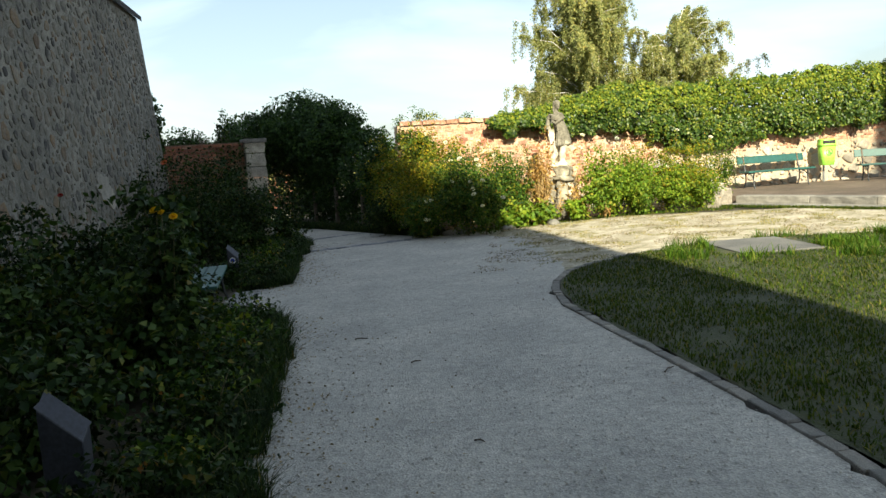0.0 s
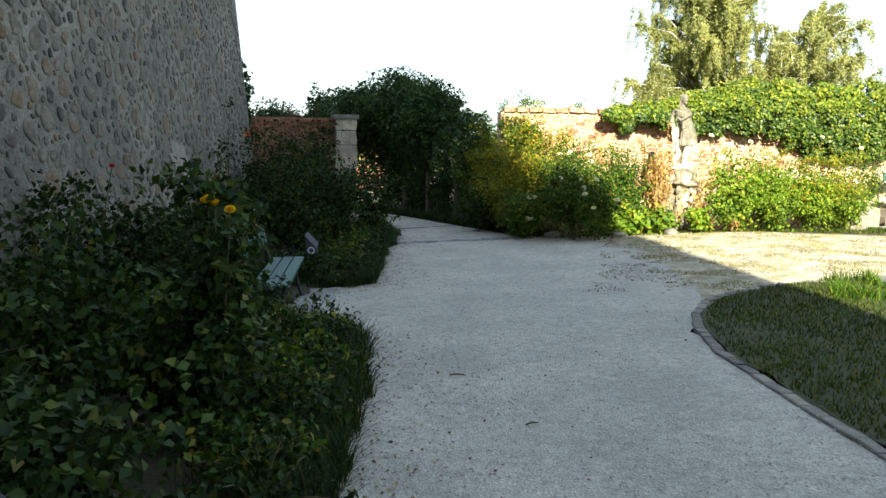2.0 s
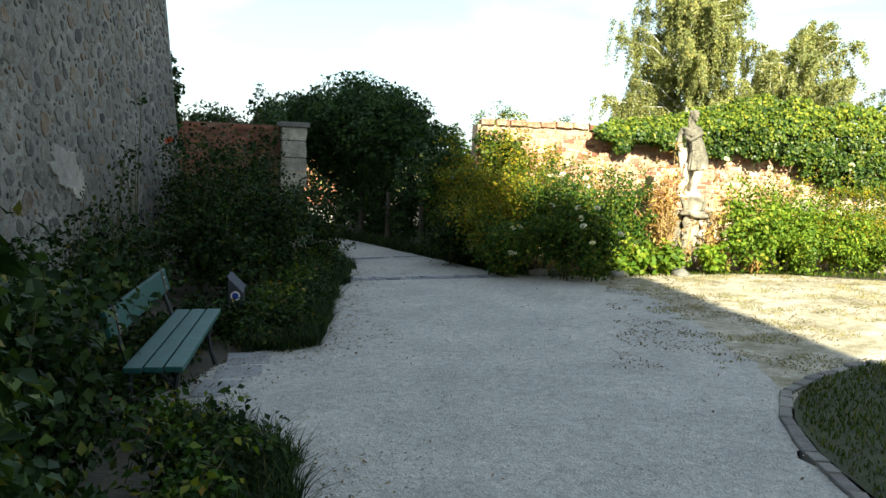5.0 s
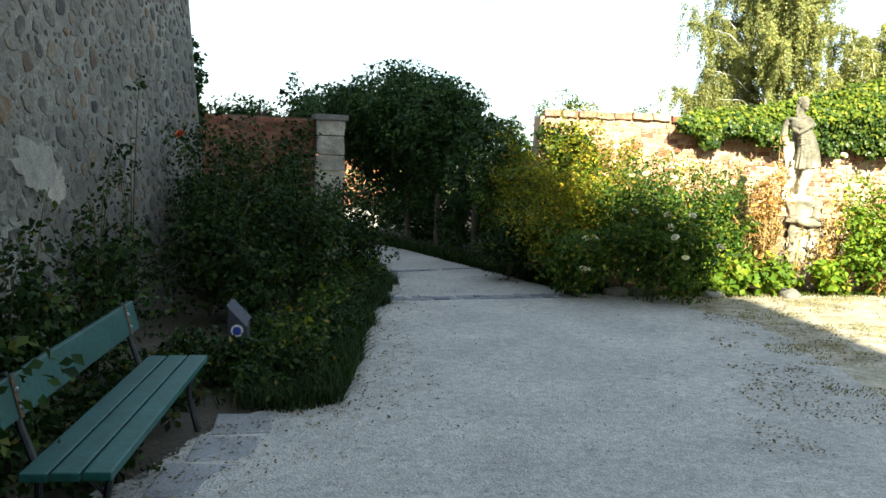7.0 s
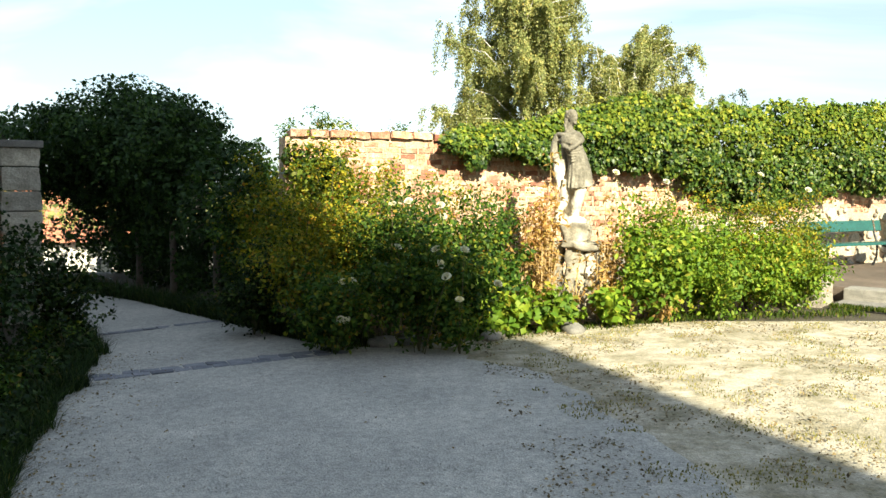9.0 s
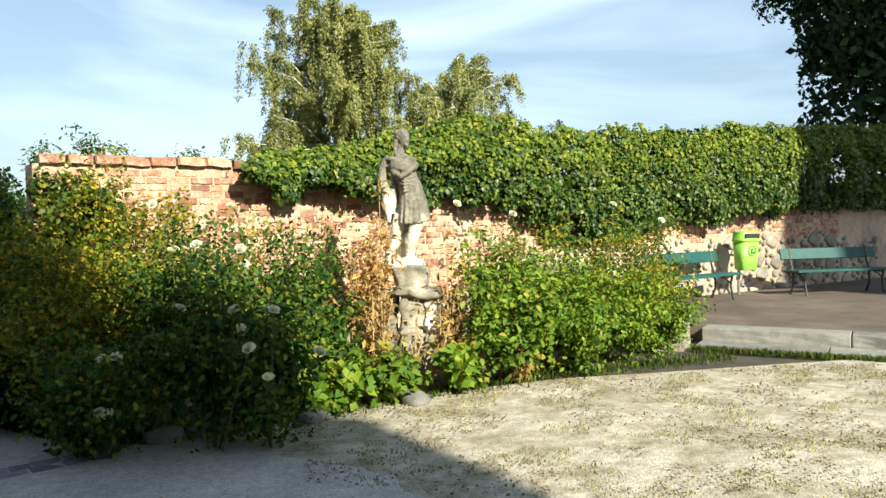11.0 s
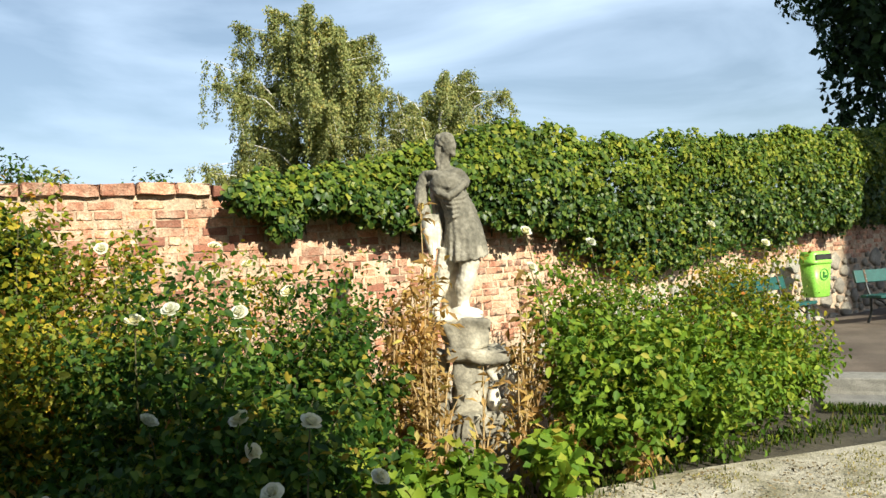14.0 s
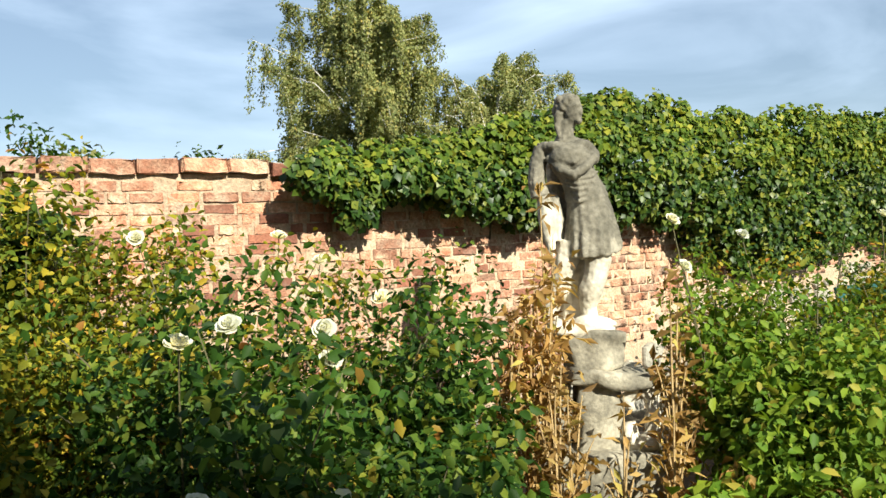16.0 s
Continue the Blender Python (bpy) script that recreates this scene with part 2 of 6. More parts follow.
def statue_stone():
    """Weathered sandstone: grey lichen on the body, washed pale on the legs and the lower sleeve."""
    m = noisy("weathered sandstone", [(0.36, (0.10, 0.09, 0.07)), (0.50, (0.18, 0.165, 0.13)), (0.60, (0.28, 0.255, 0.205)), (0.72, (0.62, 0.58, 0.50))], 2.6, bump=0.5, fine=45, stain=0.25, distance=0.006)
    n, l = m.node_tree.nodes, m.node_tree.links
    b = n["Principled BSDF"]
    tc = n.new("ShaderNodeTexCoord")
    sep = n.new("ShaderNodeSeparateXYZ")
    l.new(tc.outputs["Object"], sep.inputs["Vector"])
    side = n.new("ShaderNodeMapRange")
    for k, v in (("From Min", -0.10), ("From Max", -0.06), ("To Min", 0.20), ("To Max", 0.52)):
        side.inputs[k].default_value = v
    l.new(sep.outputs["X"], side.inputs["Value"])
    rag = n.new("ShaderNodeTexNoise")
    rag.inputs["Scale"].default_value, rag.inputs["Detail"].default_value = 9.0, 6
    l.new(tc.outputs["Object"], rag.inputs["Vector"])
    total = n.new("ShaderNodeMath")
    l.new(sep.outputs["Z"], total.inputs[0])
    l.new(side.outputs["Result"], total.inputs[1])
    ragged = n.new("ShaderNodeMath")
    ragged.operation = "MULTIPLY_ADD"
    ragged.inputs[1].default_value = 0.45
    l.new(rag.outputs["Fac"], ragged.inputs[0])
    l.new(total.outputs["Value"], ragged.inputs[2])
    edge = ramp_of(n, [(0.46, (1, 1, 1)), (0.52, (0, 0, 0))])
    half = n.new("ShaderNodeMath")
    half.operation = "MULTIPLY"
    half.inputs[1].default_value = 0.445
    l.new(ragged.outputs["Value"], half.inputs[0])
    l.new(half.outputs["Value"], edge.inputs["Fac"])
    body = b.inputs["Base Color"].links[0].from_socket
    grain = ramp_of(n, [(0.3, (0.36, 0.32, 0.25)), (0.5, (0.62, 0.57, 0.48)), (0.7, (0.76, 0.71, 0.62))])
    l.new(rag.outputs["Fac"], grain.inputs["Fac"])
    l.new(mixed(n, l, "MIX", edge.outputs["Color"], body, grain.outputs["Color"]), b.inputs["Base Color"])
    return m


M_STATUE = statue_stone()
M_PEDESTAL = noisy("grey cracked sandstone", [(0.34, (0.12, 0.11, 0.09)), (0.50, (0.27, 0.245, 0.195)), (0.66, (0.46, 0.42, 0.34))], 5, bump=0.6, fine=45, stain=0.3, distance=0.008)
M_PALESTONE = noisy("freshly split pale sandstone", [(0.32, (0.36, 0.32, 0.25)), (0.5, (0.62, 0.57, 0.48)), (0.7, (0.76, 0.71, 0.62))], 6, bump=0.5, fine=45, distance=0.006)
M_BARK = noisy("bark", [(0.3, (0.05, 0.04, 0.03)), (0.7, (0.13, 0.10, 0.075))], 9, bump=0.8, fine=50)
M_BIRCH = noisy("birch bark", [(0.35, (0.10, 0.09, 0.08)), (0.5, (0.62, 0.60, 0.56)), (0.8, (0.78, 0.76, 0.72))], 5, bump=0.3)
M_STEM = noisy("green stems", [(0.3, (0.07, 0.075, 0.03)), (0.7, (0.14, 0.12, 0.06))], 9, bump=0.2)
M_DRYSTEM = noisy("dry stems", [(0.3, (0.30, 0.20, 0.09)), (0.7, (0.46, 0.33, 0.16))], 9, bump=0.2)
M_GREENPAINT = noisy("green bench paint", [(0.3, (0.007, 0.055, 0.052)), (0.6, (0.013, 0.085, 0.078)), (0.8, (0.04, 0.12, 0.11))], 7, rough=0.52, bump=0.15, fine=40, vary=0.12)
M_IRON = noisy("cast iron", [(0.3, (0.02, 0.022, 0.026)), (0.7, (0.05, 0.055, 0.06))], 12, rough=0.5, bump=0.3, metal=0.5)
M_BIN = noisy("lime green plastic", [(0.3, (0.24, 0.55, 0.06)), (0.7, (0.30, 0.64, 0.09))], 5, rough=0.4, bump=0.05)
M_BINDARK = noisy("dark green print", [(0.3, (0.03, 0.14, 0.02)), (0.7, (0.05, 0.18, 0.03))], 5, rough=0.5, bump=0.05)
M_BLACK = noisy("slot shade black", [(0.3, (0.012, 0.012, 0.012)), (0.7, (0.025, 0.025, 0.025))], 5, rough=0.8, bump=0.1)
M_ZINC = noisy("grey zinc", [(0.3, (0.25, 0.26, 0.27)), (0.7, (0.36, 0.37, 0.38))], 6, rough=0.45, bump=0.1, metal=0.7)
M_EAVE = noisy("dark dull roofing", [(0.3, (0.018, 0.018, 0.022)), (0.7, (0.035, 0.034, 0.04))], 6, rough=0.9, bump=0.2)
M_SLATE = noisy("dark slate metal", [(0.3, (0.035, 0.04, 0.055)), (0.7, (0.06, 0.065, 0.085))], 6, rough=0.5, bump=0.1, metal=0.2)
M_PLATE = noisy("grey sign plate", [(0.3, (0.030, 0.035, 0.052)), (0.7, (0.045, 0.051, 0.072))], 6, rough=0.55, bump=0.05)
M_BLUE = noisy("blue enamel", [(0.3, (0.03, 0.06, 0.35)), (0.7, (0.04, 0.08, 0.42))], 6, rough=0.4, bump=0.05)
M_WHITE = noisy("white paint", [(0.3, (0.72, 0.72, 0.72)), (0.7, (0.82, 0.82, 0.82))], 6, rough=0.5, bump=0.05)
M_TERRACE = noisy("trodden earth", [(0.3, (0.085, 0.062, 0.048)), (0.7, (0.16, 0.125, 0.10))], 2.2, bump=0.5, fine=60, stain=0.25)
M_ROOF = noisy("red roof tiles", [(0.3, (0.36, 0.13, 0.08)), (0.7, (0.52, 0.22, 0.13))], 3, bump=0.5, fine=14)
M_PLASTER = noisy("cream plaster", [(0.3, (0.62, 0.58, 0.50)), (0.7, (0.72, 0.69, 0.62))], 2, bump=0.3, stain=0.2)
M_GLASS = noisy("dark window pane", [(0.3, (0.02, 0.025, 0.03)), (0.7, (0.04, 0.045, 0.05))], 2, rough=0.1, bump=0.02)
M_SLAB = noisy("bluish slab", [(0.3, (0.22, 0.225, 0.24)), (0.7, (0.34, 0.345, 0.355))], 5, bump=0.4, fine=80, stain=0.2)
M_SLABDARK = noisy("dark grey slab", [(0.3, (0.105, 0.105, 0.105)), (0.7, (0.185, 0.182, 0.176))], 3, bump=0.4, fine=80, stain=0.2)
M_BRACKET = noisy("rusty strap", [(0.3, (0.06, 0.035, 0.02)), (0.7, (0.13, 0.08, 0.045))], 20, rough=0.7, bump=0.4)
M_CHIP = noisy("limestone chips", [(0.3, (0.328, 0.320, 0.303)), (0.7, (0.492, 0.476, 0.443))], 7, bump=0.3, vary=0.2, by="island")
M_WOOD = noisy("grey fence wood", [(0.3, (0.08, 0.065, 0.05)), (0.7, (0.17, 0.14, 0.11))], 8, bump=0.4)

L_ROSE = foliage("rose leaves", [(0.0, (0.016, 0.045, 0.008)), (0.5, (0.045, 0.105, 0.015)), (0.82, (0.115, 0.175, 0.025)), (0.95, (0.20, 0.22, 0.03)), (0.985, (0.26, 0.20, 0.03)), (1.0, (0.26, 0.11, 0.03))])
# rose leaves with the tower border's shade put into their colour: deep, then half
L_SHADED = foliage("rose leaves darkened as in shade", [(0.0, (0.007, 0.018, 0.006)), (0.5, (0.015, 0.036, 0.009)), (0.88, (0.038, 0.072, 0.016)), (0.97, (0.08, 0.10, 0.025)), (1.0, (0.15, 0.12, 0.03))], through_light=0.2, gloss=0.12)
L_HALF_SHADED = foliage("rose leaves partly darkened as in shade", [(0.0, (0.010, 0.028, 0.009)), (0.5, (0.026, 0.058, 0.014)), (0.88, (0.060, 0.105, 0.022)), (0.97, (0.11, 0.14, 0.03)), (1.0, (0.17, 0.13, 0.03))], through_light=0.2, gloss=0.18)
L_YELLOW = foliage("yellowing leaves", [(0.0, (0.06, 0.11, 0.016)), (0.4, (0.15, 0.19, 0.02)), (0.75, (0.28, 0.27, 0.022)), (0.93, (0.42, 0.32, 0.03)), (1.0, (0.36, 0.14, 0.03))])
L_LIGHT = foliage("fresh green leaves", [(0.0, (0.06, 0.13, 0.015)), (0.5, (0.13, 0.22, 0.022)), (0.9, (0.21, 0.28, 0.03)), (1.0, (0.32, 0.28, 0.05))])
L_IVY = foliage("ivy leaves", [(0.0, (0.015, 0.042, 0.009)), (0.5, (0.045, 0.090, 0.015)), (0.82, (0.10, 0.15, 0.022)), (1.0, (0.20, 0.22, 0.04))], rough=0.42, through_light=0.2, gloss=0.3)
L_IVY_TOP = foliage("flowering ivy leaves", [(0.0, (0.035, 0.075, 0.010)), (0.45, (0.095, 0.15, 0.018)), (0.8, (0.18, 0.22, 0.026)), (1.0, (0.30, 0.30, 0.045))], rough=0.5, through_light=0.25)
L_RED = foliage("red creeper leaves", [(0.0, (0.10, 0.02, 0.012)), (0.6, (0.28, 0.05, 0.025)), (1.0, (0.34, 0.16, 0.04))])
L_HEDGE = foliage("hedge leaves", [(0.0, (0.014, 0.038, 0.01)), (0.6, (0.028, 0.065, 0.015)), (1.0, (0.06, 0.11, 0.022))], through_light=0.15)
L_BIRCH = foliage("birch leaves", [(0.0, (0.15, 0.185, 0.07)), (0.5, (0.26, 0.295, 0.12)), (0.9, (0.38, 0.375, 0.175)), (0.99, (0.44, 0.38, 0.14)), (1.0, (0.55, 0.38, 0.07))], through_light=0.4)
L_TREE = foliage("dark tree leaves", [(0.0, (0.014, 0.035, 0.012)), (0.6, (0.025, 0.055, 0.018)), (1.0, (0.05, 0.085, 0.025))], through_light=0.15)
L_DRY = foliage("withered leaves", [(0.0, (0.20, 0.115, 0.045)), (0.5, (0.36, 0.22, 0.08)), (0.85, (0.48, 0.33, 0.13)), (1.0, (0.50, 0.45, 0.12))])
L_GRASS = foliage("grass blades", [(0.0, (0.024, 0.048, 0.007)), (0.7, (0.054, 0.090, 0.013)), (0.93, (0.130, 0.145, 0.030)), (1.0, (0.180, 0.150, 0.060))], rough=0.7, gloss=0.1)
L_TUFT = foliage("lush grass blades", [(0.0, (0.035, 0.085, 0.010)), (0.7, (0.085, 0.165, 0.018)), (1.0, (0.17, 0.20, 0.04))], rough=0.65, gloss=0.12)
L_DRYGRASS = foliage("dry grass blades", [(0.0, (0.14, 0.15, 0.05)), (0.6, (0.26, 0.24, 0.10)), (1.0, (0.40, 0.34, 0.18))])
L_LITTER = foliage("leaf litter", [(0.0, (0.09, 0.07, 0.045)), (0.6, (0.19, 0.145, 0.085)), (1.0, (0.34, 0.26, 0.14))], through_light=0.1)
L_PETAL = foliage("white petals", [(0.0, (0.74, 0.74, 0.72)), (1.0, (0.86, 0.86, 0.84))], through_light=0.25)
L_PETAL_Y = foliage("yellow petals", [(0.0, (0.75, 0.50, 0.02)), (1.0, (0.85, 0.62, 0.04))])
L_PETAL_R = foliage("red petals", [(0.0, (0.45, 0.03, 0.03)), (1.0, (0.6, 0.06, 0.05))])
L_PETAL_O = foliage("salmon petals", [(0.0, (0.65, 0.16, 0.10)), (1.0, (0.72, 0.22, 0.14))])


# ---- helpers for shapes ----
def gz(x, y=0.0):
    """The height of the ground: the yard falls a little towards the tower."""
    if x < -6:
        return -0.18
    if x < 0:
        return 0.03 * x
    return 0.05 * min(x, 3.0)


def curve_at(points, v):
    """The value at v on a line of (v, value) knots."""
    a = np.array(points, float)
    return float(np.interp(v, a[:, 0], a[:, 1]))


def empty(name, at, rz=0.0):
    ob = new(name)
    ob.empty_display_size = 0.2
    ob.matrix_world = pose(*at, 0, 0, rz)
    return ob


def part(name, bm, mat, parent=None, label="", smooth=False):
    me = bpy.data.meshes.new(name)
    bmesh.ops.recalc_face_normals(bm, faces=bm.faces)
    bm.to_mesh(me)
    bm.free()
    me.materials.append(mat)
    if smooth:
        me.shade_smooth()
    ob = new(name, me)
    if parent:
        ob.parent = parent
    if label:
        ob["label"] = label
    return ob


def raw(name, verts, faces, mat, parent=None, smooth=False):
    """A mesh from arrays: verts (n, 3), faces (m, k)."""
    me = bpy.data.meshes.new(name)
    verts, faces = np.asarray(verts, np.float32), np.asarray(faces, np.int32)
    me.vertices.add(len(verts))
    me.vertices.foreach_set("co", verts.ravel())
    k = faces.shape[1]
    me.loops.add(faces.size)
    me.loops.foreach_set("vertex_index", faces.ravel())
    me.polygons.add(len(faces))
    me.polygons.foreach_set("loop_start", np.arange(0, faces.size, k, dtype=np.int32))
    me.polygons.foreach_set("loop_total", np.full(len(faces), k, np.int32))
    me.update(calc_edges=True)
    me.materials.append(mat)
    if smooth:
        me.shade_smooth()
    ob = new(name, me)
    if parent:
        ob.parent = parent
    return ob


def box(bm, size, m=Matrix(), bevel=0.0):
    g = bmesh.ops.create_cube(bm, size=1.0, matrix=m @ Matrix.Diagonal((*size, 1)))
    if bevel:
        es = {e for v in g["verts"] for e in v.link_edges}
        bmesh.ops.bevel(bm, geom=list(es), offset=bevel, segments=2, affect="EDGES", profile=0.6)


def tube(bm, pts, radii, sides=6):
    pts = [Vector(p) for p in pts]
    rings = []
    for i, p in enumerate(pts):
        d = (pts[min(i + 1, len(pts) - 1)] - pts[max(i - 1, 0)]).normalized()
        a = d.orthogonal().normalized()
        b = d.cross(a)
        r = radii[i] if isinstance(radii, (list, tuple)) else radii
        rings.append([bm.verts.new(p + r * (math.cos(t) * a + math.sin(t) * b)) for t in (2 * math.pi * k / sides for k in range(sides))])
    for r0, r1 in zip(rings, rings[1:]):
        # the ring that starts nearest, so that a bent tube does not twist
        off = min(range(sides), key=lambda k: (r1[k].co - r0[0].co).length)
        for k in range(sides):
            bm.faces.new((r0[k], r0[(k + 1) % sides], r1[(k + 1 + off) % sides], r1[(k + off) % sides]))
    bm.faces.new(rings[0]), bm.faces.new(rings[-1])


def leaves(name, pos, out, size, mat, parent=None, width=0.62, droop=0.25, rng=None, fold=0.12, spread=0.8, rounded=False, plain=False):
    """Many small folded leaves at pos, facing roughly out, in one mesh."""
    rng = rng or np.random.default_rng(1)
    pos, out = np.asarray(pos, float), np.asarray(out, float)
    n = len(pos)
    nrm = out + rng.normal(0, spread, (n, 3)) * np.linalg.norm(out, axis=1, keepdims=True).clip(0.3)
    nrm /= np.linalg.norm(nrm, axis=1, keepdims=True) + 1e-9
    d = rng.normal(0, 1, (n, 3))
    d[:, 2] -= droop * 2
    d -= (d * nrm).sum(1, keepdims=True) * nrm
    d /= np.linalg.norm(d, axis=1, keepdims=True) + 1e-9
    s = np.cross(nrm, d)
    L = (np.asarray(size) * rng.uniform(0.6, 1.35, n))[:, None]
    W = L * width * 0.5
    if plain:
        v = np.stack([pos, pos + d * L * 0.5 - s * W + nrm * L * fold, pos + d * L, pos + d * L * 0.5 + s * W + nrm * L * fold], 1)
        f = (np.arange(n)[:, None, None] * 4 + np.array([[0, 2, 1], [0, 3, 2]])[None]).reshape(-1, 3)
        return raw(name, v.reshape(-1, 3), f, mat, parent)
    if rounded:
        rows = ((0.0, 0.0, 0.0), (0.24, -0.82, fold), (0.62, -0.86, fold * 0.9), (1.0, 0.0, -fold * 0.8), (0.62, 0.86, fold * 0.9), (0.24, 0.82, fold), (0.5, 0.0, 0.0))
        v = np.stack([pos + d * L * a + s * W * b + nrm * L * c for a, b, c in rows], 1)
        f = np.array([[6, 1, 0], [6, 2, 1], [6, 3, 2], [6, 4, 3], [6, 5, 4], [6, 0, 5]])
        f = (np.arange(n)[:, None, None] * 7 + f[None]).reshape(-1, 3)
        return raw(name, v.reshape(-1, 3), f, mat, parent)
    v = np.stack([pos, pos + d * L * 0.45 - s * W + nrm * L * fold, pos + d * L * 0.5, pos + d * L * 0.45 + s * W + nrm * L * fold, pos + d * L - nrm * L * fold * 0.8], 1)
    f = np.array([[0, 2, 1], [0, 3, 2], [1, 2, 4], [2, 3, 4]])
    f = (np.arange(n)[:, None, None] * 5 + f[None]).reshape(-1, 3)
    return raw(name, v.reshape(-1, 3), f, mat, parent)


def blades(name, pos, height, mat, parent=None, width=0.012, lean=0.45, rng=None):
    """Grass: bent blades of two triangles and a tip."""
    rng = rng or np.random.default_rng(2)
    pos = np.asarray(pos, float)
    n = len(pos)
    a = rng.uniform(0, 2 * math.pi, n)
    d = np.stack([np.cos(a), np.sin(a), np.zeros(n)], 1)
    s = np.stack([-np.sin(a), np.cos(a), np.zeros(n)], 1) * (width * rng.uniform(0.6, 1.3, n))[:, None]
    h = (np.asarray(height) * rng.uniform(0.5, 1.3, n))[:, None]
    b = rng.uniform(0.1, lean * 2, n)[:, None]
    up = np.array([[0, 0, 1.0]])
    mid = pos + up * h * 0.6 + d * h * b * 0.3
    v = np.stack([pos - s, pos + s, mid + s * 0.7, mid - s * 0.7, pos + up * h + d * h * b], 1)
    f = np.array([[0, 1, 2], [0, 2, 3], [3, 2, 4]])
    f = (np.arange(n)[:, None, None] * 5 + f[None]).reshape(-1, 3)
    return raw(name, v.reshape(-1, 3), f, mat, parent)


def bloom(name, at, size, mat, parent, seed):
    """A double rose: rings of round cupped petals."""
    rng = np.random.default_rng(seed)
    V, F = [], []
    fan = [(0, 0.0), (-0.34, 0.25), (-0.5, 0.58), (-0.36, 0.88), (0.0, 1.0), (0.36, 0.88), (0.5, 0.58), (0.34, 0.25), (0.0, 0.55)]
    for ring, (k, ln, tilt) in enumerate(((8, 0.52, 12), (7, 0.46, 32), (6, 0.38, 54), (5, 0.28, 74), (3, 0.20, 86))):
        for i in range(k):
            a = 360 * (i + 0.5 * ring) / k + rng.uniform(-14, 14)
            m = pose(0, 0, 0.05 * size * ring, 0, 0, a) @ pose(0, 0.03 * size, 0, tilt + rng.uniform(-9, 9), rng.uniform(-8, 8), 0)
            base = len(V)
            for u, v in fan:
                cup = 0.22 * v * v + 0.35 * u * u + rng.uniform(-0.03, 0.03)
                V.append(tuple(m @ Vector((u * ln * size, v * ln * size, cup * ln * size))))
            F += [(base + 8, base + q, base + (q + 1) % 8) for q in range(8)]
    ob = raw(name, V, F, mat, parent, True)
    ob.location = at
    ob.rotation_euler = (rng.uniform(0.35, 1.15), rng.uniform(-0.5, 0.5), rng.uniform(-0.6, 0.6))
    return ob


def bush(name, x, y, r, h, n, mat, label, category="bush", leaf=0.05, stems=11, blooms=(), seed=0, group="", stem_mat=None, lift=0.0, dense=1.0, width=0.62, low=0.15):
    """A shrub: arching stems from one root, leaves along them and on short twigs, blooms at their ends (world places)."""
    rng = np.random.default_rng(seed)
    z0 = gz(x, y) + lift
    root = empty(name, (x, y, z0))
    pos, out = [], []
    for k in range(stems):
        bm = bmesh.new()
        a = 2 * math.pi * (k + rng.uniform(0, 0.8)) / stems
        reach, top = r * rng.uniform(0.25, 1.0), h * (rng.uniform(0.55, 1.02) if k % 5 else rng.uniform(1.05, 1.32))
        top *= 1.0 - 0.3 * (reach / r) ** 2
        pts = []
        for u in np.linspace(0, 1, 6):
            w = reach * (0.12 * u + 0.88 * u ** 1.8)
            pts.append((math.cos(a + 0.3 * u) * w, math.sin(a + 0.3 * u) * w, top * (u ** 0.8) - 0.1 * h * max(0, u - 0.8) * 4 * (reach / r)))
        tube(bm, pts, [0.011, 0.009, 0.007, 0.006, 0.004, 0.002], 4)
        part("stem", bm, stem_mat or M_STEM, root)
        m = int(n / stems)
        u = low + (1 - low) * rng.power(1.6, m)
        line = np.array(pts)
        c = np.stack([np.interp(u, np.linspace(0, 1, 6), line[:, i]) for i in range(3)], 1)
        tufts = max(4, m // 16)
        off = rng.normal(0, 1, (tufts, 3)) * (r * 0.21 * dense)
        off[:, 2] *= 0.75
        which = rng.integers(0, tufts, m)
        u2 = low + (1 - low) * rng.power(1.6, tufts)
        heart = np.stack([np.interp(u2, np.linspace(0, 1, 6), line[:, i]) for i in range(3)], 1) + off
        loose = rng.uniform(0, 1, m)[:, None] < 0.2
        p = np.where(loose, c + rng.normal(0, 1, (m, 3)) * r * 0.12, heart[which] + rng.normal(0, 1, (m, 3)) * np.array([0.055, 0.055, 0.04]) * (0.6 + 0.8 * r))
        off = off[which]
        p[:, 2] = np.abs(p[:, 2]) + 0.015
        pos.append(p)
        o = off / (np.linalg.norm(off, axis=1, keepdims=True) + 1e-6) * 0.6 + p / (np.linalg.norm(p, axis=1, keepdims=True) + 1e-6) * 0.5
        o[:, 2] += 0.6
        out.append(o)
    for bx, by, bz, *_ in blooms:
        q = Vector((bx - x, by - y, bz - z0))
        bm = bmesh.new()
        tube(bm, [(q.x * 0.2, q.y * 0.2, 0.0), (q.x * 0.6, q.y * 0.6, q.z * 0.55), tuple(q)], [0.007, 0.005, 0.003], 4)
        w = rng.uniform(0.35, 0.97, 34)[:, None]
        pos.append(np.array([q])[0] * np.where(w < 0.6, 0.2 + w * 0.7, w) + rng.normal(0, 0.04, (34, 3)))
        pos[-1][:, 2] = np.abs(pos[-1][:, 2])
        out.append(np.tile([[0.1, -0.3, 0.8]], (34, 1)))
        part("flower_stem", bm, stem_mat or M_STEM, root)
    leaves("foliage", np.concatenate(pos), np.concatenate(out), leaf, mat, root, rng=rng, width=width, rounded=width == 0.62)
    for k, (bx, by, bz, *more) in enumerate(blooms):
        bmat, bsize = more[0] if more else L_PETAL, more[1] if len(more) > 1 else 0.085
        bloom("bloom", (bx - x, by - y, bz - z0), bsize, bmat, root, seed * 31 + k)
    return tagged(root, label, category, group)


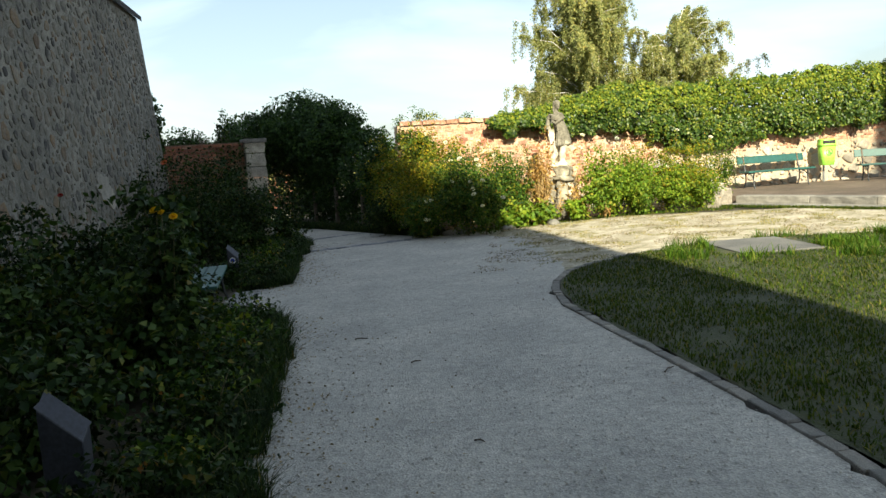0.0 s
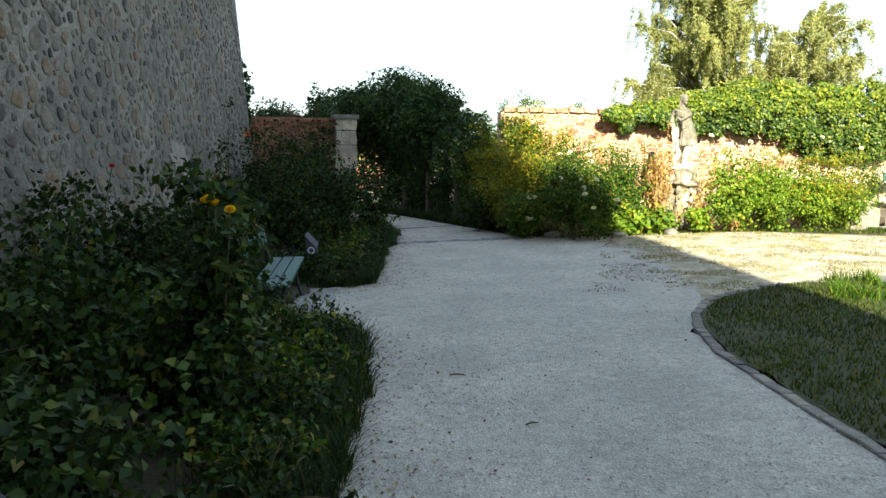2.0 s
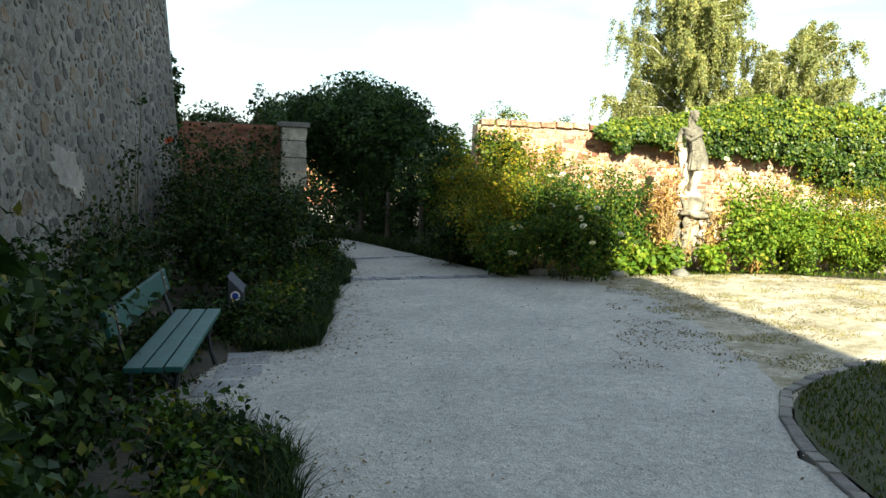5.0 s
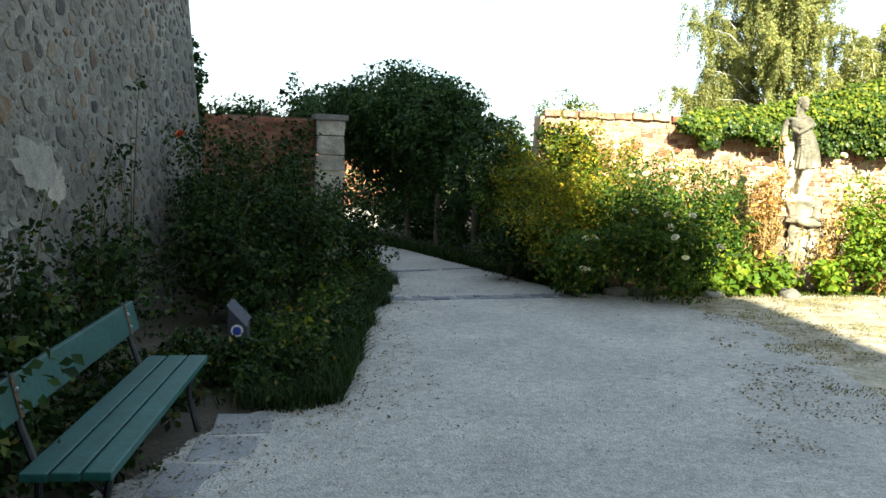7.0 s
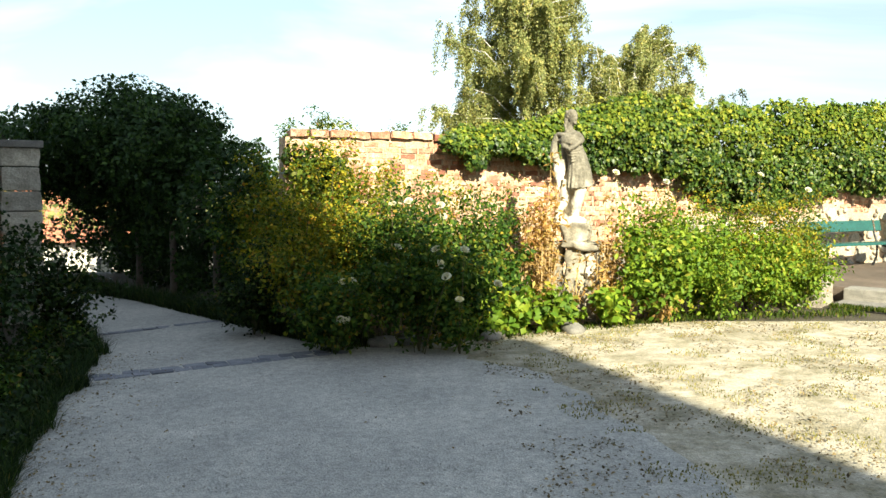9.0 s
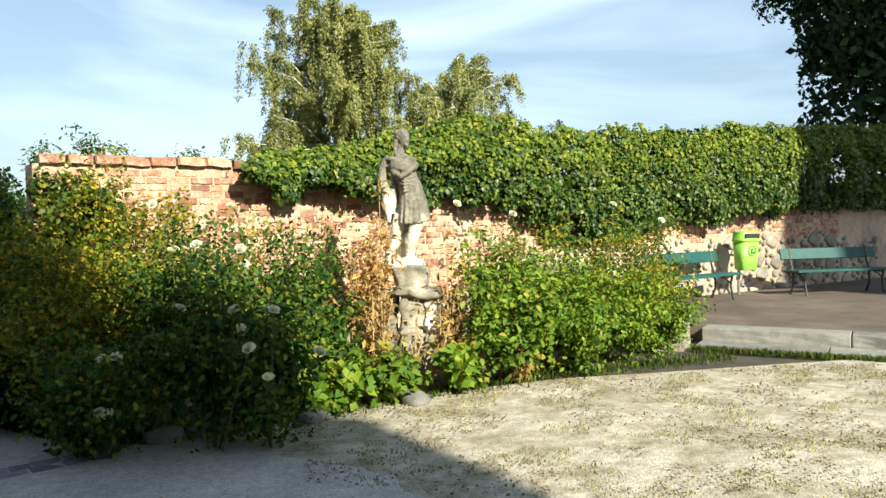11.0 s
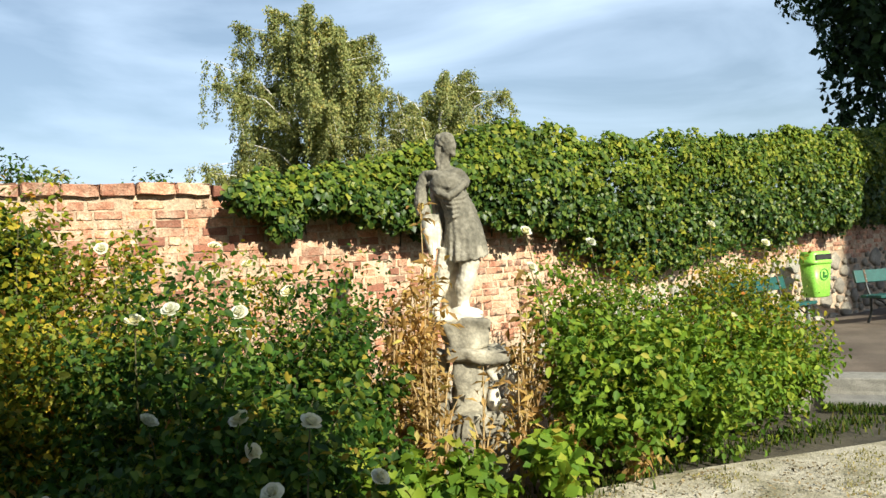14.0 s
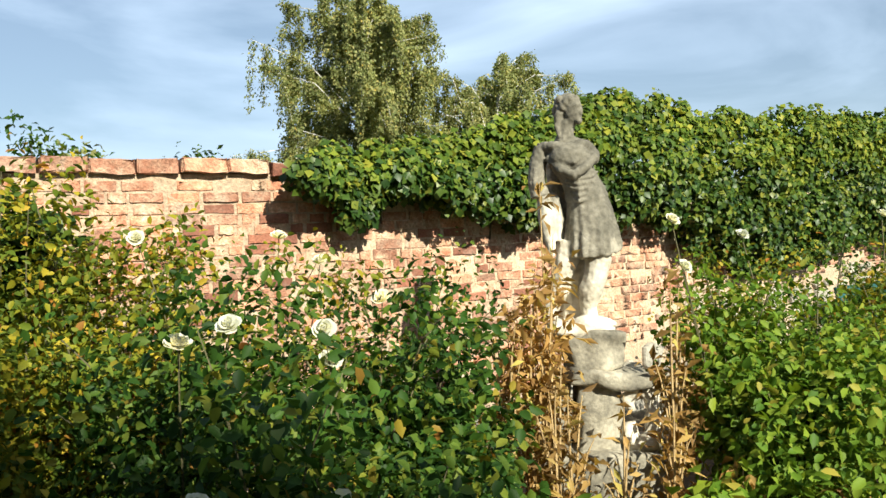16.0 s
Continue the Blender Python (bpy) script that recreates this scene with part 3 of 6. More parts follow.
# ---- ground ----
def sheet(name, left, right, y0, y1, step, columns, mat, lift, wobble=0.0, seed=3):
    rows = []
    ys = np.arange(y0, y1 + 1e-6, step)
    for y in ys:
        a, b = curve_at(left, y), curve_at(right, y)
        a += wobble * noise.noise((seed, y * 2.3, 0.0)) + wobble * 0.5 * noise.noise((seed, y * 7.0, 3.0))
        b += wobble * noise.noise((seed + 9, y * 2.3, 0.0)) + wobble * 0.5 * noise.noise((seed + 9, y * 7.0, 3.0))
        for u in np.linspace(0, 1, columns):
            x = a + (b - a) * u
            rows.append((x, y, gz(x, y) + lift + 0.006 * noise.noise((x * 1.5, y * 1.5, 0.0))))
    n = len(ys)
    f = [(i * columns + j, i * columns + j + 1, (i + 1) * columns + j + 1, (i + 1) * columns + j) for i in range(n - 1) for j in range(columns - 1)]
    return raw(name, rows, f, mat, None, True)


def axis(lo, hi, step):
    return [-2500, -600, -150, -60, -30] + list(np.arange(lo, hi, step)) + [30, 60, 150, 600, 2500]


gx, gy = axis(-18, 18.1, 1.0), axis(-18, 26.1, 1.0)
gv = [(x, y, gz(x, y) - 0.02 - 5.0 * min(max((y - 23) / 18, 0.0), 1.0)) for y in gy for x in gx]
gf = [(j * len(gx) + i, j * len(gx) + i + 1, (j + 1) * len(gx) + i + 1, (j + 1) * len(gx) + i) for j in range(len(gy) - 1) for i in range(len(gx) - 1)]
ground = tagged(raw("ground", gv, gf, M_SOIL, None, True), "dark garden soil under the beds", "ground", kind="structure")

PATH_LEFT = [(-4, 1.2), (0, 0.65), (1.5, 0.27), (2.9, -0.01), (4.6, -0.50), (6.4, -0.94), (7.05, -1.2), (7.9, -2.35), (9.1, -2.35), (9.7, -2.0), (10.4, -2.15), (11.5, -2.47), (12.7, -2.77), (14.8, -3.2), (17.0, -4.5), (19.4, -6.1), (21.3, -7.2), (24, -9.4)]
KERB = [(-4, 3.9), (0, 3.3), (1.5, 3.05), (2.7, 2.9), (3.45, 2.73), (4.68, 2.37), (5.7, 2.05), (6.9, 1.70), (7.7, 1.6), (8.3, 1.61), (8.9, 1.74), (9.3, 2.0), (9.76, 2.43)]
PATH_RIGHT = KERB[:-2] + [(9.4, 1.7), (11, 1.5), (13.0, 1.1), (14.3, 0.2), (14.7, -0.9), (15.3, -1.4), (16.6, -2.45), (18.4, -3.95), (19.4, -4.95), (20.1, -5.5), (24, -8.2)]
tagged(sheet("path", PATH_LEFT, PATH_RIGHT, -4, 24, 0.1, 24, M_GRAVEL, 0.012, 0.13), "pale crushed-limestone footpath with scattered dry leaves", "path", kind="structure")
tagged(sheet("pavement", [(8, -1.0), (24, -1.0)], [(8, 13), (24, 13)], 8.6, 15.2, 0.25, 44, M_SAND, 0.004), "sandy gravel forecourt with patches of dry grass", "ground", kind="structure")
LAWN_LEFT = [(k[0], k[1] + 0.055) for k in KERB] + [(10.3, 3.3), (10.9, 4.4)]
tagged(sheet("lawn", LAWN_LEFT, [(-4, 13), (11, 13)], -4, 10.9, 0.15, 40, M_LAWN, 0.022, 0.05, 5), "trodden short lawn with dry patches", "lawn", kind="structure")

# ---- the tower's rubble wall, leaning back ----
BATTER, LEAN = 0.10, 0.285


def tower_x(y, z):
    return -4.05 - LEAN * (y - 7.7) - BATTER * (z - 1.9)


TOWER_TOP, EAVE = 4.6, 4.54
bm = bmesh.new()
y_near, y_far = -3.0, 15.75
vs = [bm.verts.new((tower_x(y, z) - dx, y, z)) for dx in (0.0, 9.0) for y in (y_near, y_far) for z in (-0.4, TOWER_TOP)]
for q in ((0, 1, 3, 2), (4, 6, 7, 5), (0, 4, 5, 1), (2, 3, 7, 6), (1, 5, 7, 3), (0, 2, 6, 4)):
    bm.faces.new([vs[k] for k in q])
tower = tagged(part("wall_tower", bm, M_MORTAR), "battered rubble-stone wall of an old tower set in grey lime mortar", "wall", kind="structure")
bm = bmesh.new()
for y0, y1 in ((y_near, y_far + 0.06),):
    a = (tower_x(y0, TOWER_TOP) + 0.09, y0, EAVE)
    b = (tower_x(y1, TOWER_TOP) + 0.09, y1, EAVE)
    vs = [bm.verts.new(p) for p in (a, b, (b[0] - 4.6, b[1], EAVE + 3.6), (a[0] - 4.6, a[1], EAVE + 3.6), (a[0], a[1], EAVE + 0.1), (b[0], b[1], EAVE + 0.1), (b[0] - 4.6, b[1], EAVE + 3.7), (a[0] - 4.6, a[1], EAVE + 3.7))]
    for q in ((0, 1, 2, 3), (4, 7, 6, 5), (0, 4, 5, 1), (1, 5, 6, 2), (2, 6, 7, 3), (3, 7, 4, 0)):
        bm.faces.new([vs[k] for k in q])
tagged(part("tower_roof", bm, M_EAVE), "dark sheet-metal roof edge on the tower", "roof", kind="structure")


def stone_mesh(name, seed, mat, depth=0.05, sides=10):
    """A rounded rubble stone, one unit wide and high, proud along +x."""
    rng = random.Random(seed)
    rings = []
    verts, faces = [], []
    # flattened on some sides, so that no two outlines are alike
    cut = [(rng.uniform(0, 6.28), rng.uniform(0.62, 0.95)) for _ in range(3)]
    rad = []
    for k in range(sides):
        a = 2 * math.pi * k / sides
        r = rng.uniform(0.74, 1.22)
        for c, lim in cut:
            q = math.cos(a - c)
            if q > 0.2:
                r = min(r, lim / q)
        rad.append(0.5 * r)
    sx = rng.uniform(0.85, 1.1)
    for s, d in ((1.04, -0.5), (1.0, 0.45), (0.92, 0.82), (0.62, 0.95)):
        for k in range(sides):
            a = 2 * math.pi * k / sides
            verts.append((d * depth, math.cos(a) * rad[k] * s * sx, math.sin(a) * rad[k] * s + rng.uniform(-0.012, 0.012)))
    verts.append((depth * rng.uniform(0.9, 1.15), rng.uniform(-0.1, 0.1), rng.uniform(-0.1, 0.1)))
    for r in range(3):
        for k in range(sides):
            k2 = (k + 1) % sides
            a, b, c, d = r * sides + k, r * sides + k2, (r + 1) * sides + k2, (r + 1) * sides + k
            faces += [(a, b, c), (a, c, d)]
    for k in range(sides):
        faces.append((3 * sides + k, 3 * sides + (k + 1) % sides, 4 * sides))
    me = bpy.data.meshes.new(name)
    me.from_pydata(verts, [], faces)
    me.materials.append(mat)
    return me


STONES = [stone_mesh("stone", 40 + k, M_STONE) for k in range(20)]
STONES_RUST = [stone_mesh("stone", 80 + k, M_RUST) for k in range(4)]
STONES_PALE = [stone_mesh("stone", 120 + k, M_PALE) for k in range(4)]


def pack(u0, u1, v0, v1, seed, sizes=(0.34, 0.26, 0.20, 0.15, 0.11, 0.075)):
    """Stones packed on a wall face: (u, v, width, height, turn), the large first."""
    rng = random.Random(seed)
    cell, grid, res = 0.36, {}, []
    for s in sizes:
        tries = int((u1 - u0) * (v1 - v0) / (s * s) * (2.2 if s > 0.25 else 3.4))
        for _ in range(tries):
            u, v = rng.uniform(u0, u1), rng.uniform(v0, v1)
            w, h = s * rng.uniform(0.9, 1.35), s * rng.uniform(0.7, 0.95)
            ci, cj = int(u / cell), int(v / cell)
            ok = True
            for i in range(ci - 1, ci + 2):
                for j in range(cj - 1, cj + 2):
                    for (a, b, w2, h2, _) in grid.get((i, j), ()):
                        if ((u - a) / ((w + w2) * 0.47 + 0.004)) ** 2 + ((v - b) / ((h + h2) * 0.47 + 0.004)) ** 2 < 1.0:
                            ok = False
                            break
                    if not ok:
                        break
                if not ok:
                    break
            if ok:
                t = (u, v, w, h, rng.uniform(-12, 12))
                grid.setdefault((ci, cj), []).append(t)
                res.append(t)
    return res


def joined(items, name, mat, parent=None):
    """Many placed copies of stone meshes as one mesh: items are (mesh, matrix)."""
    V, F, base = [], [], 0
    for me, m in items:
        co = np.empty(len(me.vertices) * 3, np.float32)
        me.vertices.foreach_get("co", co)
        co = co.reshape(-1, 3)
        a = np.array(m)
        V.append(co @ a[:3, :3].T + a[:3, 3])
        idx = np.empty(len(me.loops), np.int32)
        me.loops.foreach_get("vertex_index", idx)
        F.append(idx.reshape(-1, 3) + base)
        base += len(co)
    return raw(name, np.concatenate(V), np.concatenate(F), mat, parent)


# ---- garden wall of brick above rubble ----
WALL = [(-1.55, 16.68), (0.4, 17.28), (3.3, 18.35), (8.3, 20.25), (14.0, 22.4)]


def wall_y(x):
    return curve_at(WALL, x)


def wall_frame(x):
    """A pose on the wall's face at x: local x along the wall, local y into it."""
    a = math.atan2(wall_y(x + 0.05) - wall_y(x - 0.05), 0.1)
    return pose(x, wall_y(x), 0, 0, 0, math.degrees(a))


def wall_run(name, x0, x1, z0, z1, mat, thick=0.42, label=""):
    xs = sorted({x0, x1, *[p[0] for p in WALL if x0 < p[0] < x1]})
    bm = bmesh.new()
    cols = []
    for x in xs:
        y = wall_y(x)
        cols.append([bm.verts.new((x + dx, y + dy, z)) for dx, dy in ((0, 0), (-0.35 * thick, thick)) for z in (z0, z1)])
    for a, b in zip(cols, cols[1:]):
        for q in ((0, 1), (1, 3), (3, 2), (2, 0)):
            bm.faces.new((a[q[0]], a[q[1]], b[q[1]], b[q[0]]))
    bm.faces.new([cols[0][k] for k in (0, 1, 3, 2)]), bm.faces.new([cols[-1][k] for k in (0, 1, 3, 2)])
    return tagged(part(name, bm, mat), label, "wall", kind="structure")


wall_brick = wall_run("wall_garden", -1.55, 14.0, -0.3, 2.125, M_JOINT, label="old garden wall of weathered red brick over rubble stone, lime bloom on its face")

# left of the gate: brick wall from the tower to the gate pier
GATE_A, GATE_B = Vector((-6.75, 15.75)), Vector((-4.95, 16.72))
gate_dir = (GATE_B - GATE_A).normalized()
gate_angle = math.degrees(math.atan2(gate_dir.y, gate_dir.x))
gate_len = (GATE_B - GATE_A).length
bm = bmesh.new()
box(bm, (gate_len, 0.36, 2.4), pose(gate_len / 2, 0.18 + 0.012, 0.80))
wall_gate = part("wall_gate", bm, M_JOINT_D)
wall_gate.matrix_world = pose(GATE_A.x, GATE_A.y, 0, 0, 0, gate_angle)
tagged(wall_gate, "dark red brick wall in shade between tower and gate pier", "wall", kind="structure")

pier = empty("gate_pier", (-4.77, 16.83, gz(-4.77)), gate_angle)
z = 0.0
rng = random.Random(5)
for k in range(8):
    h = (0.30, 0.26, 0.31, 0.22, 0.27, 0.24, 0.29, 0.23)[k]
    bm = bmesh.new()
    w = 0.42 + rng.uniform(-0.02, 0.02)
    box(bm, (w, 0.44, h - 0.012), pose(0.01 * rng.uniform(-1, 1), 0, z + h / 2), 0.014)
    bmesh.ops.subdivide_edges(bm, edges=[e for e in bm.edges if e.calc_length() > 0.1], cuts=3, use_grid_fill=True)
    for v in bm.verts:
        v.co += Vector((noise.noise(v.co * 8 + Vector((k * 3, 0, 0))), noise.noise(v.co * 8 + Vector((0, k * 3, 0))), 0)) * 0.022
    part("block", bm, M_PALE, pier)
    z += h
bm = bmesh.new()
box(bm, (0.50, 0.52, 0.085), pose(0, 0, z + 0.04), 0.012)
part("cap", bm, M_GRANITE, pier, "weathered flat cap slab")
tagged(pier, "gate pier of stacked pale stone blocks with flat cap", "pillar")

# ---- steps and terrace ----
STEP_A, STEP_DIR = Vector((4.98, 16.22)), Vector((0.74, -0.67)).normalized()
STEP_N = Vector((0.67, 0.74)).normalized()
TERRACE_Z = 0.315
step_angle = math.degrees(math.atan2(STEP_DIR.y, STEP_DIR.x))
bm = bmesh.new()
out_line = [STEP_A + STEP_N * 0.62, STEP_A + STEP_N * 0.62 + STEP_DIR * 9.0, Vector((15.5, 16.5)), Vector((14.0, 22.35)), Vector((8.3, 20.2)), Vector((5.2, 19.0)), Vector((4.7, 17.3))]
top = [bm.verts.new((p.x, p.y, TERRACE_Z - 0.004)) for p in out_line]
low = [bm.verts.new((p.x, p.y, -0.2)) for p in out_line]
bm.faces.new(top)
for i in range(len(top)):
    j = (i + 1) % len(top)
    bm.faces.new((top[i], top[j], low[j], low[i]))
tagged(part("terrace", bm, M_TERRACE), "raised terrace of trodden brown earth", "terrace", kind="structure")


def step_blocks(name, off, depth, z0, z1, lens, label, seed):
    rng = random.Random(seed)
    root = empty(name, (STEP_A.x + STEP_N.x * off, STEP_A.y + STEP_N.y * off, 0), step_angle)
    u = 0.0
    for ln in lens:
        bm = bmesh.new()
        box(bm, (ln - 0.012, depth, z1 - z0), pose(u + ln / 2, depth / 2 + rng.uniform(-0.01, 0.01), (z0 + z1) / 2 + rng.uniform(-0.004, 0.004)), 0.012)
        bmesh.ops.subdivide_edges(bm, edges=[e for e in bm.edges if e.calc_length() > 0.3], cuts=5, use_grid_fill=True)
        for v in bm.verts:
            v.co += Vector((0, noise.noise((v.co.x * 5 + seed, v.co.z * 9, 1.0)) * 0.016, noise.noise((v.co.x * 4, v.co.y * 9, seed)) * 0.008))
        part("block", bm, M_GRANITE, root)
        u += ln
    return tagged(root, label, "step", kind="structure")


step_blocks("step_low", 0.0, 0.44, -0.1, 0.185, (1.3, 1.1, 1.5, 1.2, 1.4, 1.3, 1.2), "worn low granite step beside the grass", 3)
step_blocks("step_high", 0.40, 0.34, 0.0, TERRACE_Z + 0.012, (1.5, 1.2, 1.3, 1.4, 1.2, 1.2, 1.2), "rough-hewn granite step edging the terrace", 7)

# ---- unseen buildings added behind the walker to shade the yard ----
CORNER = Vector((6.47, -2.62))
bm = bmesh.new()
# out of view; the stepped outline is set by where its shadow should end
prof = [(CORNER.x, -0.3), (CORNER.x, 11.4), (4.95, 12.4), (4.4, 13.8), (4.25, 22.0), (-4.0, 25.0), (-14.0, 22.0), (-14.0, -0.3)]
fr = [bm.verts.new((x, CORNER.y, zz)) for x, zz in prof]
bk = [bm.verts.new((x, CORNER.y - 9.0, zz)) for x, zz in prof]
bm.faces.new(fr), bm.faces.new(bk)
for i in range(len(prof)):
    j = (i + 1) % len(prof)
    bm.faces.new((fr[i], fr[j], bk[j], bk[i]))
tagged(part("shade_wall_south", bm, M_PLASTER), "unseen tall plastered gable assumed behind the walker, shading the yard", "wall", kind="structure")

# added block, never in view, placed to shadow the far end of the terrace
bm = bmesh.new()
box(bm, (9.0, 7.0, 24.0), pose(22.3, -3.2, 11.7), 0.05)
tagged(part("shade_wall_east", bm, M_PLASTER), "unseen tall plastered block added to shade the terrace end", "wall", kind="structure")

# ---- statue on its pedestal ----
STX, STY, STZ = 1.80, 16.02, 1.17
ST_TURN = -17.6


def ellipsoid(bm, at, r, rot=(0, 0, 0)):
    bmesh.ops.create_icosphere(bm, subdivisions=3, radius=1.0, matrix=pose(*at, *rot) @ Matrix.Diagonal((*r, 1)))


def limb(bm, pts, radii):
    tube(bm, pts, radii, 12)


bm = bmesh.new()
# rock under the feet, legs, stump between them
ellipsoid(bm, (-0.02, 0.0, -0.035), (0.20, 0.16, 0.06))
ellipsoid(bm, (0.06, -0.04, -0.02), (0.12, 0.11, 0.06), (0, 14, 0))
limb(bm, [(-0.04, 0.0, 0.44), (-0.075, -0.01, 0.33), (-0.105, 0.01, 0.24), (-0.15, 0.04, 0.13), (-0.175, 0.03, 0.0)], [0.075, 0.062, 0.050, 0.052, 0.036])
limb(bm, [(0.085, -0.02, 0.44), (0.095, -0.05, 0.33), (0.082, -0.06, 0.27), (0.05, -0.04, 0.18), (0.035, -0.02, 0.09), (0.05, -0.02, 0.0)], [0.088, 0.072, 0.060, 0.066, 0.046, 0.040])
limb(bm, [(-0.02, 0.11, -0.03), (-0.03, 0.10, 0.20), (0.0, 0.07, 0.42)], [0.10, 0.075, 0.06])
ellipsoid(bm, (0.095, -0.06, 0.008), (0.085, 0.042, 0.030), (0, 8, -24))
ellipsoid(bm, (-0.155, -0.02, 0.012), (0.045, 0.080, 0.030), (0, 0, 12))
# tunic: a long waist, the skirt swung out in pleats with a scalloped hem
seg = 72
prev = None
for zz, rx, ry, cx in ((0.375, 0.146, 0.140, 0.076), (0.39, 0.152, 0.146, 0.075), (0.43, 0.151, 0.146, 0.075), (0.505, 0.139, 0.136, 0.074), (0.57, 0.130, 0.126, 0.070), (0.635, 0.118, 0.112, 0.063), (0.665, 0.110, 0.104, 0.058), (0.685, 0.114, 0.108, 0.053), (0.72, 0.108, 0.104, 0.047), (0.785, 0.101, 0.102, 0.020), (0.83, 0.105, 0.105, -0.004), (0.88, 0.116, 0.108, -0.022), (0.934, 0.124, 0.100, -0.040), (0.966, 0.106, 0.082, -0.046), (0.995, 0.066, 0.060, -0.050)):
    ring = []
    down = max(0.0, (0.68 - zz) / 0.30)
    for k in range(seg):
        a = 2 * math.pi * k / seg
        pleat = abs(math.sin(a * 6.0 + 0.7 + 1.2 * (zz - 0.4))) ** 0.7 - 0.6
        fold = 1 + (0.13 * pleat + 0.045 * math.sin(a * 19 + 1 + zz * 3)) * down + 0.016 * math.sin(a * 7 + zz * 22)
        dz = 0.022 * math.sin(a + 0.6) + (0.020 * pleat if zz < 0.40 else 0)
        ring.append(bm.verts.new((cx + math.cos(a) * rx * fold, math.sin(a) * ry * fold, zz + dz)))
    if prev:
        for k in range(seg):
            bm.faces.new((prev[k], prev[(k + 1) % seg], ring[(k + 1) % seg], ring[k]))
    else:
        bm.faces.new(ring)
    prev = ring
bm.faces.new(prev)
for k in range(5):                                           # slack folds over the waist
    z0 = 0.80 - 0.030 * k
    limb(bm, [(-0.075 + 0.012 * k, -0.070, z0), (0.0, -0.112, z0 - 0.022), (0.075, -0.088, z0 - 0.01), (0.118, -0.03, z0 + 0.018)], [0.007, 0.012, 0.011, 0.006])
# mantle: gathered over both shoulders, hanging to a point before the breast, an arm drawn up beneath it
ellipsoid(bm, (-0.030, -0.075, 0.888), (0.112, 0.062, 0.085), (10, 6, 0))
limb(bm, [(-0.150, -0.045, 0.900), (-0.088, -0.120, 0.828), (-0.025, -0.142, 0.795), (0.040, -0.128, 0.835), (0.092, -0.075, 0.895)], [0.022, 0.024, 0.027, 0.026, 0.030])
limb(bm, [(-0.140, -0.040, 0.935), (-0.075, -0.112, 0.880), (-0.02, -0.130, 0.862), (0.050, -0.110, 0.900)], [0.012, 0.015, 0.016, 0.012])
limb(bm, [(-0.180, -0.01, 0.962), (-0.110, -0.075, 0.960), (-0.040, -0.090, 0.945), (0.030, -0.065, 0.965), (0.062, -0.01, 0.958)], [0.030, 0.027, 0.025, 0.028, 0.036])
limb(bm, [(-0.185, 0.03, 0.955), (-0.06, 0.065, 1.000), (0.062, 0.03, 0.955)], [0.042, 0.050, 0.042])
limb(bm, [(0.062, 0.0, 0.950), (0.092, -0.03, 0.900), (0.085, -0.085, 0.875)], [0.044, 0.042, 0.034])
limb(bm, [(-0.085, 0.10, 0.95), (-0.07, 0.13, 0.70), (-0.03, 0.12, 0.44)], [0.075, 0.075, 0.060])
# the hanging arm in a wide sleeve, pale cloth held below it
limb(bm, [(-0.172, 0.0, 0.958), (-0.203, -0.005, 0.87), (-0.212, -0.015, 0.77), (-0.196, -0.025, 0.695)], [0.046, 0.047, 0.050, 0.054])
limb(bm, [(-0.220, -0.045, 0.85), (-0.222, -0.055, 0.76), (-0.205, -0.06, 0.69)], [0.012, 0.016, 0.014])
limb(bm, [(-0.180, -0.03, 0.69), (-0.172, -0.045, 0.60), (-0.164, -0.05, 0.52), (-0.146, -0.055, 0.37)], [0.036, 0.046, 0.042, 0.014])
limb(bm, [(-0.118, -0.015, 0.69), (-0.104, -0.03, 0.57), (-0.112, -0.035, 0.45)], [0.024, 0.030, 0.012])
# neck, head turned aside, hair dressed back with a lock on the neck
limb(bm, [(-0.052, 0.0, 0.985), (-0.042, -0.008, 1.04), (-0.030, -0.010, 1.10)], [0.056, 0.044, 0.046])
ellipsoid(bm, (-0.006, -0.026, 1.148), (0.050, 0.058, 0.082), (6, 0, 42))
ellipsoid(bm, (0.036, -0.066, 1.138), (0.010, 0.014, 0.022), (0, 0, 42))
ellipsoid(bm, (0.022, -0.052, 1.090), (0.022, 0.022, 0.020))
ellipsoid(bm, (0.026, -0.058, 1.112), (0.016, 0.012, 0.008), (0, 0, 42))
ellipsoid(bm, (0.018, -0.060, 1.172), (0.034, 0.020, 0.010), (0, 0, 42))
ellipsoid(bm, (-0.028, 0.004, 1.192), (0.068, 0.068, 0.060), (0, -14, 0))
ellipsoid(bm, (-0.070, 0.030, 1.160), (0.040, 0.040, 0.046))
for k in range(15):
    a = 0.7 + k * 0.34
    ellipsoid(bm, (-0.024 + math.cos(a) * 0.062, math.sin(a) * 0.062, 1.192 + 0.022 * math.sin(k * 2.3)), (0.018, 0.018, 0.024))
limb(bm, [(-0.062, -0.028, 1.19), (-0.080, -0.030, 1.13), (-0.090, -0.025, 1.07), (-0.078, -0.035, 1.01)], [0.020, 0.022, 0.018, 0.012])
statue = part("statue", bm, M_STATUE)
statue.matrix_world = pose(STX, STY, STZ, 0, 0, ST_TURN)
rm = statue.modifiers.new("merge", "REMESH")
rm.mode, rm.voxel_size, rm.use_smooth_shade = "VOXEL", 0.006, True
sm = statue.modifiers.new("worn", "SMOOTH")
sm.iterations = 1
tex = bpy.data.textures.new("erosion", "CLOUDS")
tex.noise_scale = 0.025
dm = statue.modifiers.new("erosion", "DISPLACE")
dm.texture, dm.strength, dm.texture_coords = tex, 0.008, "LOCAL"
tagged(statue, "weathered sandstone garden statue of a draped figure on a pedestal", "statue")

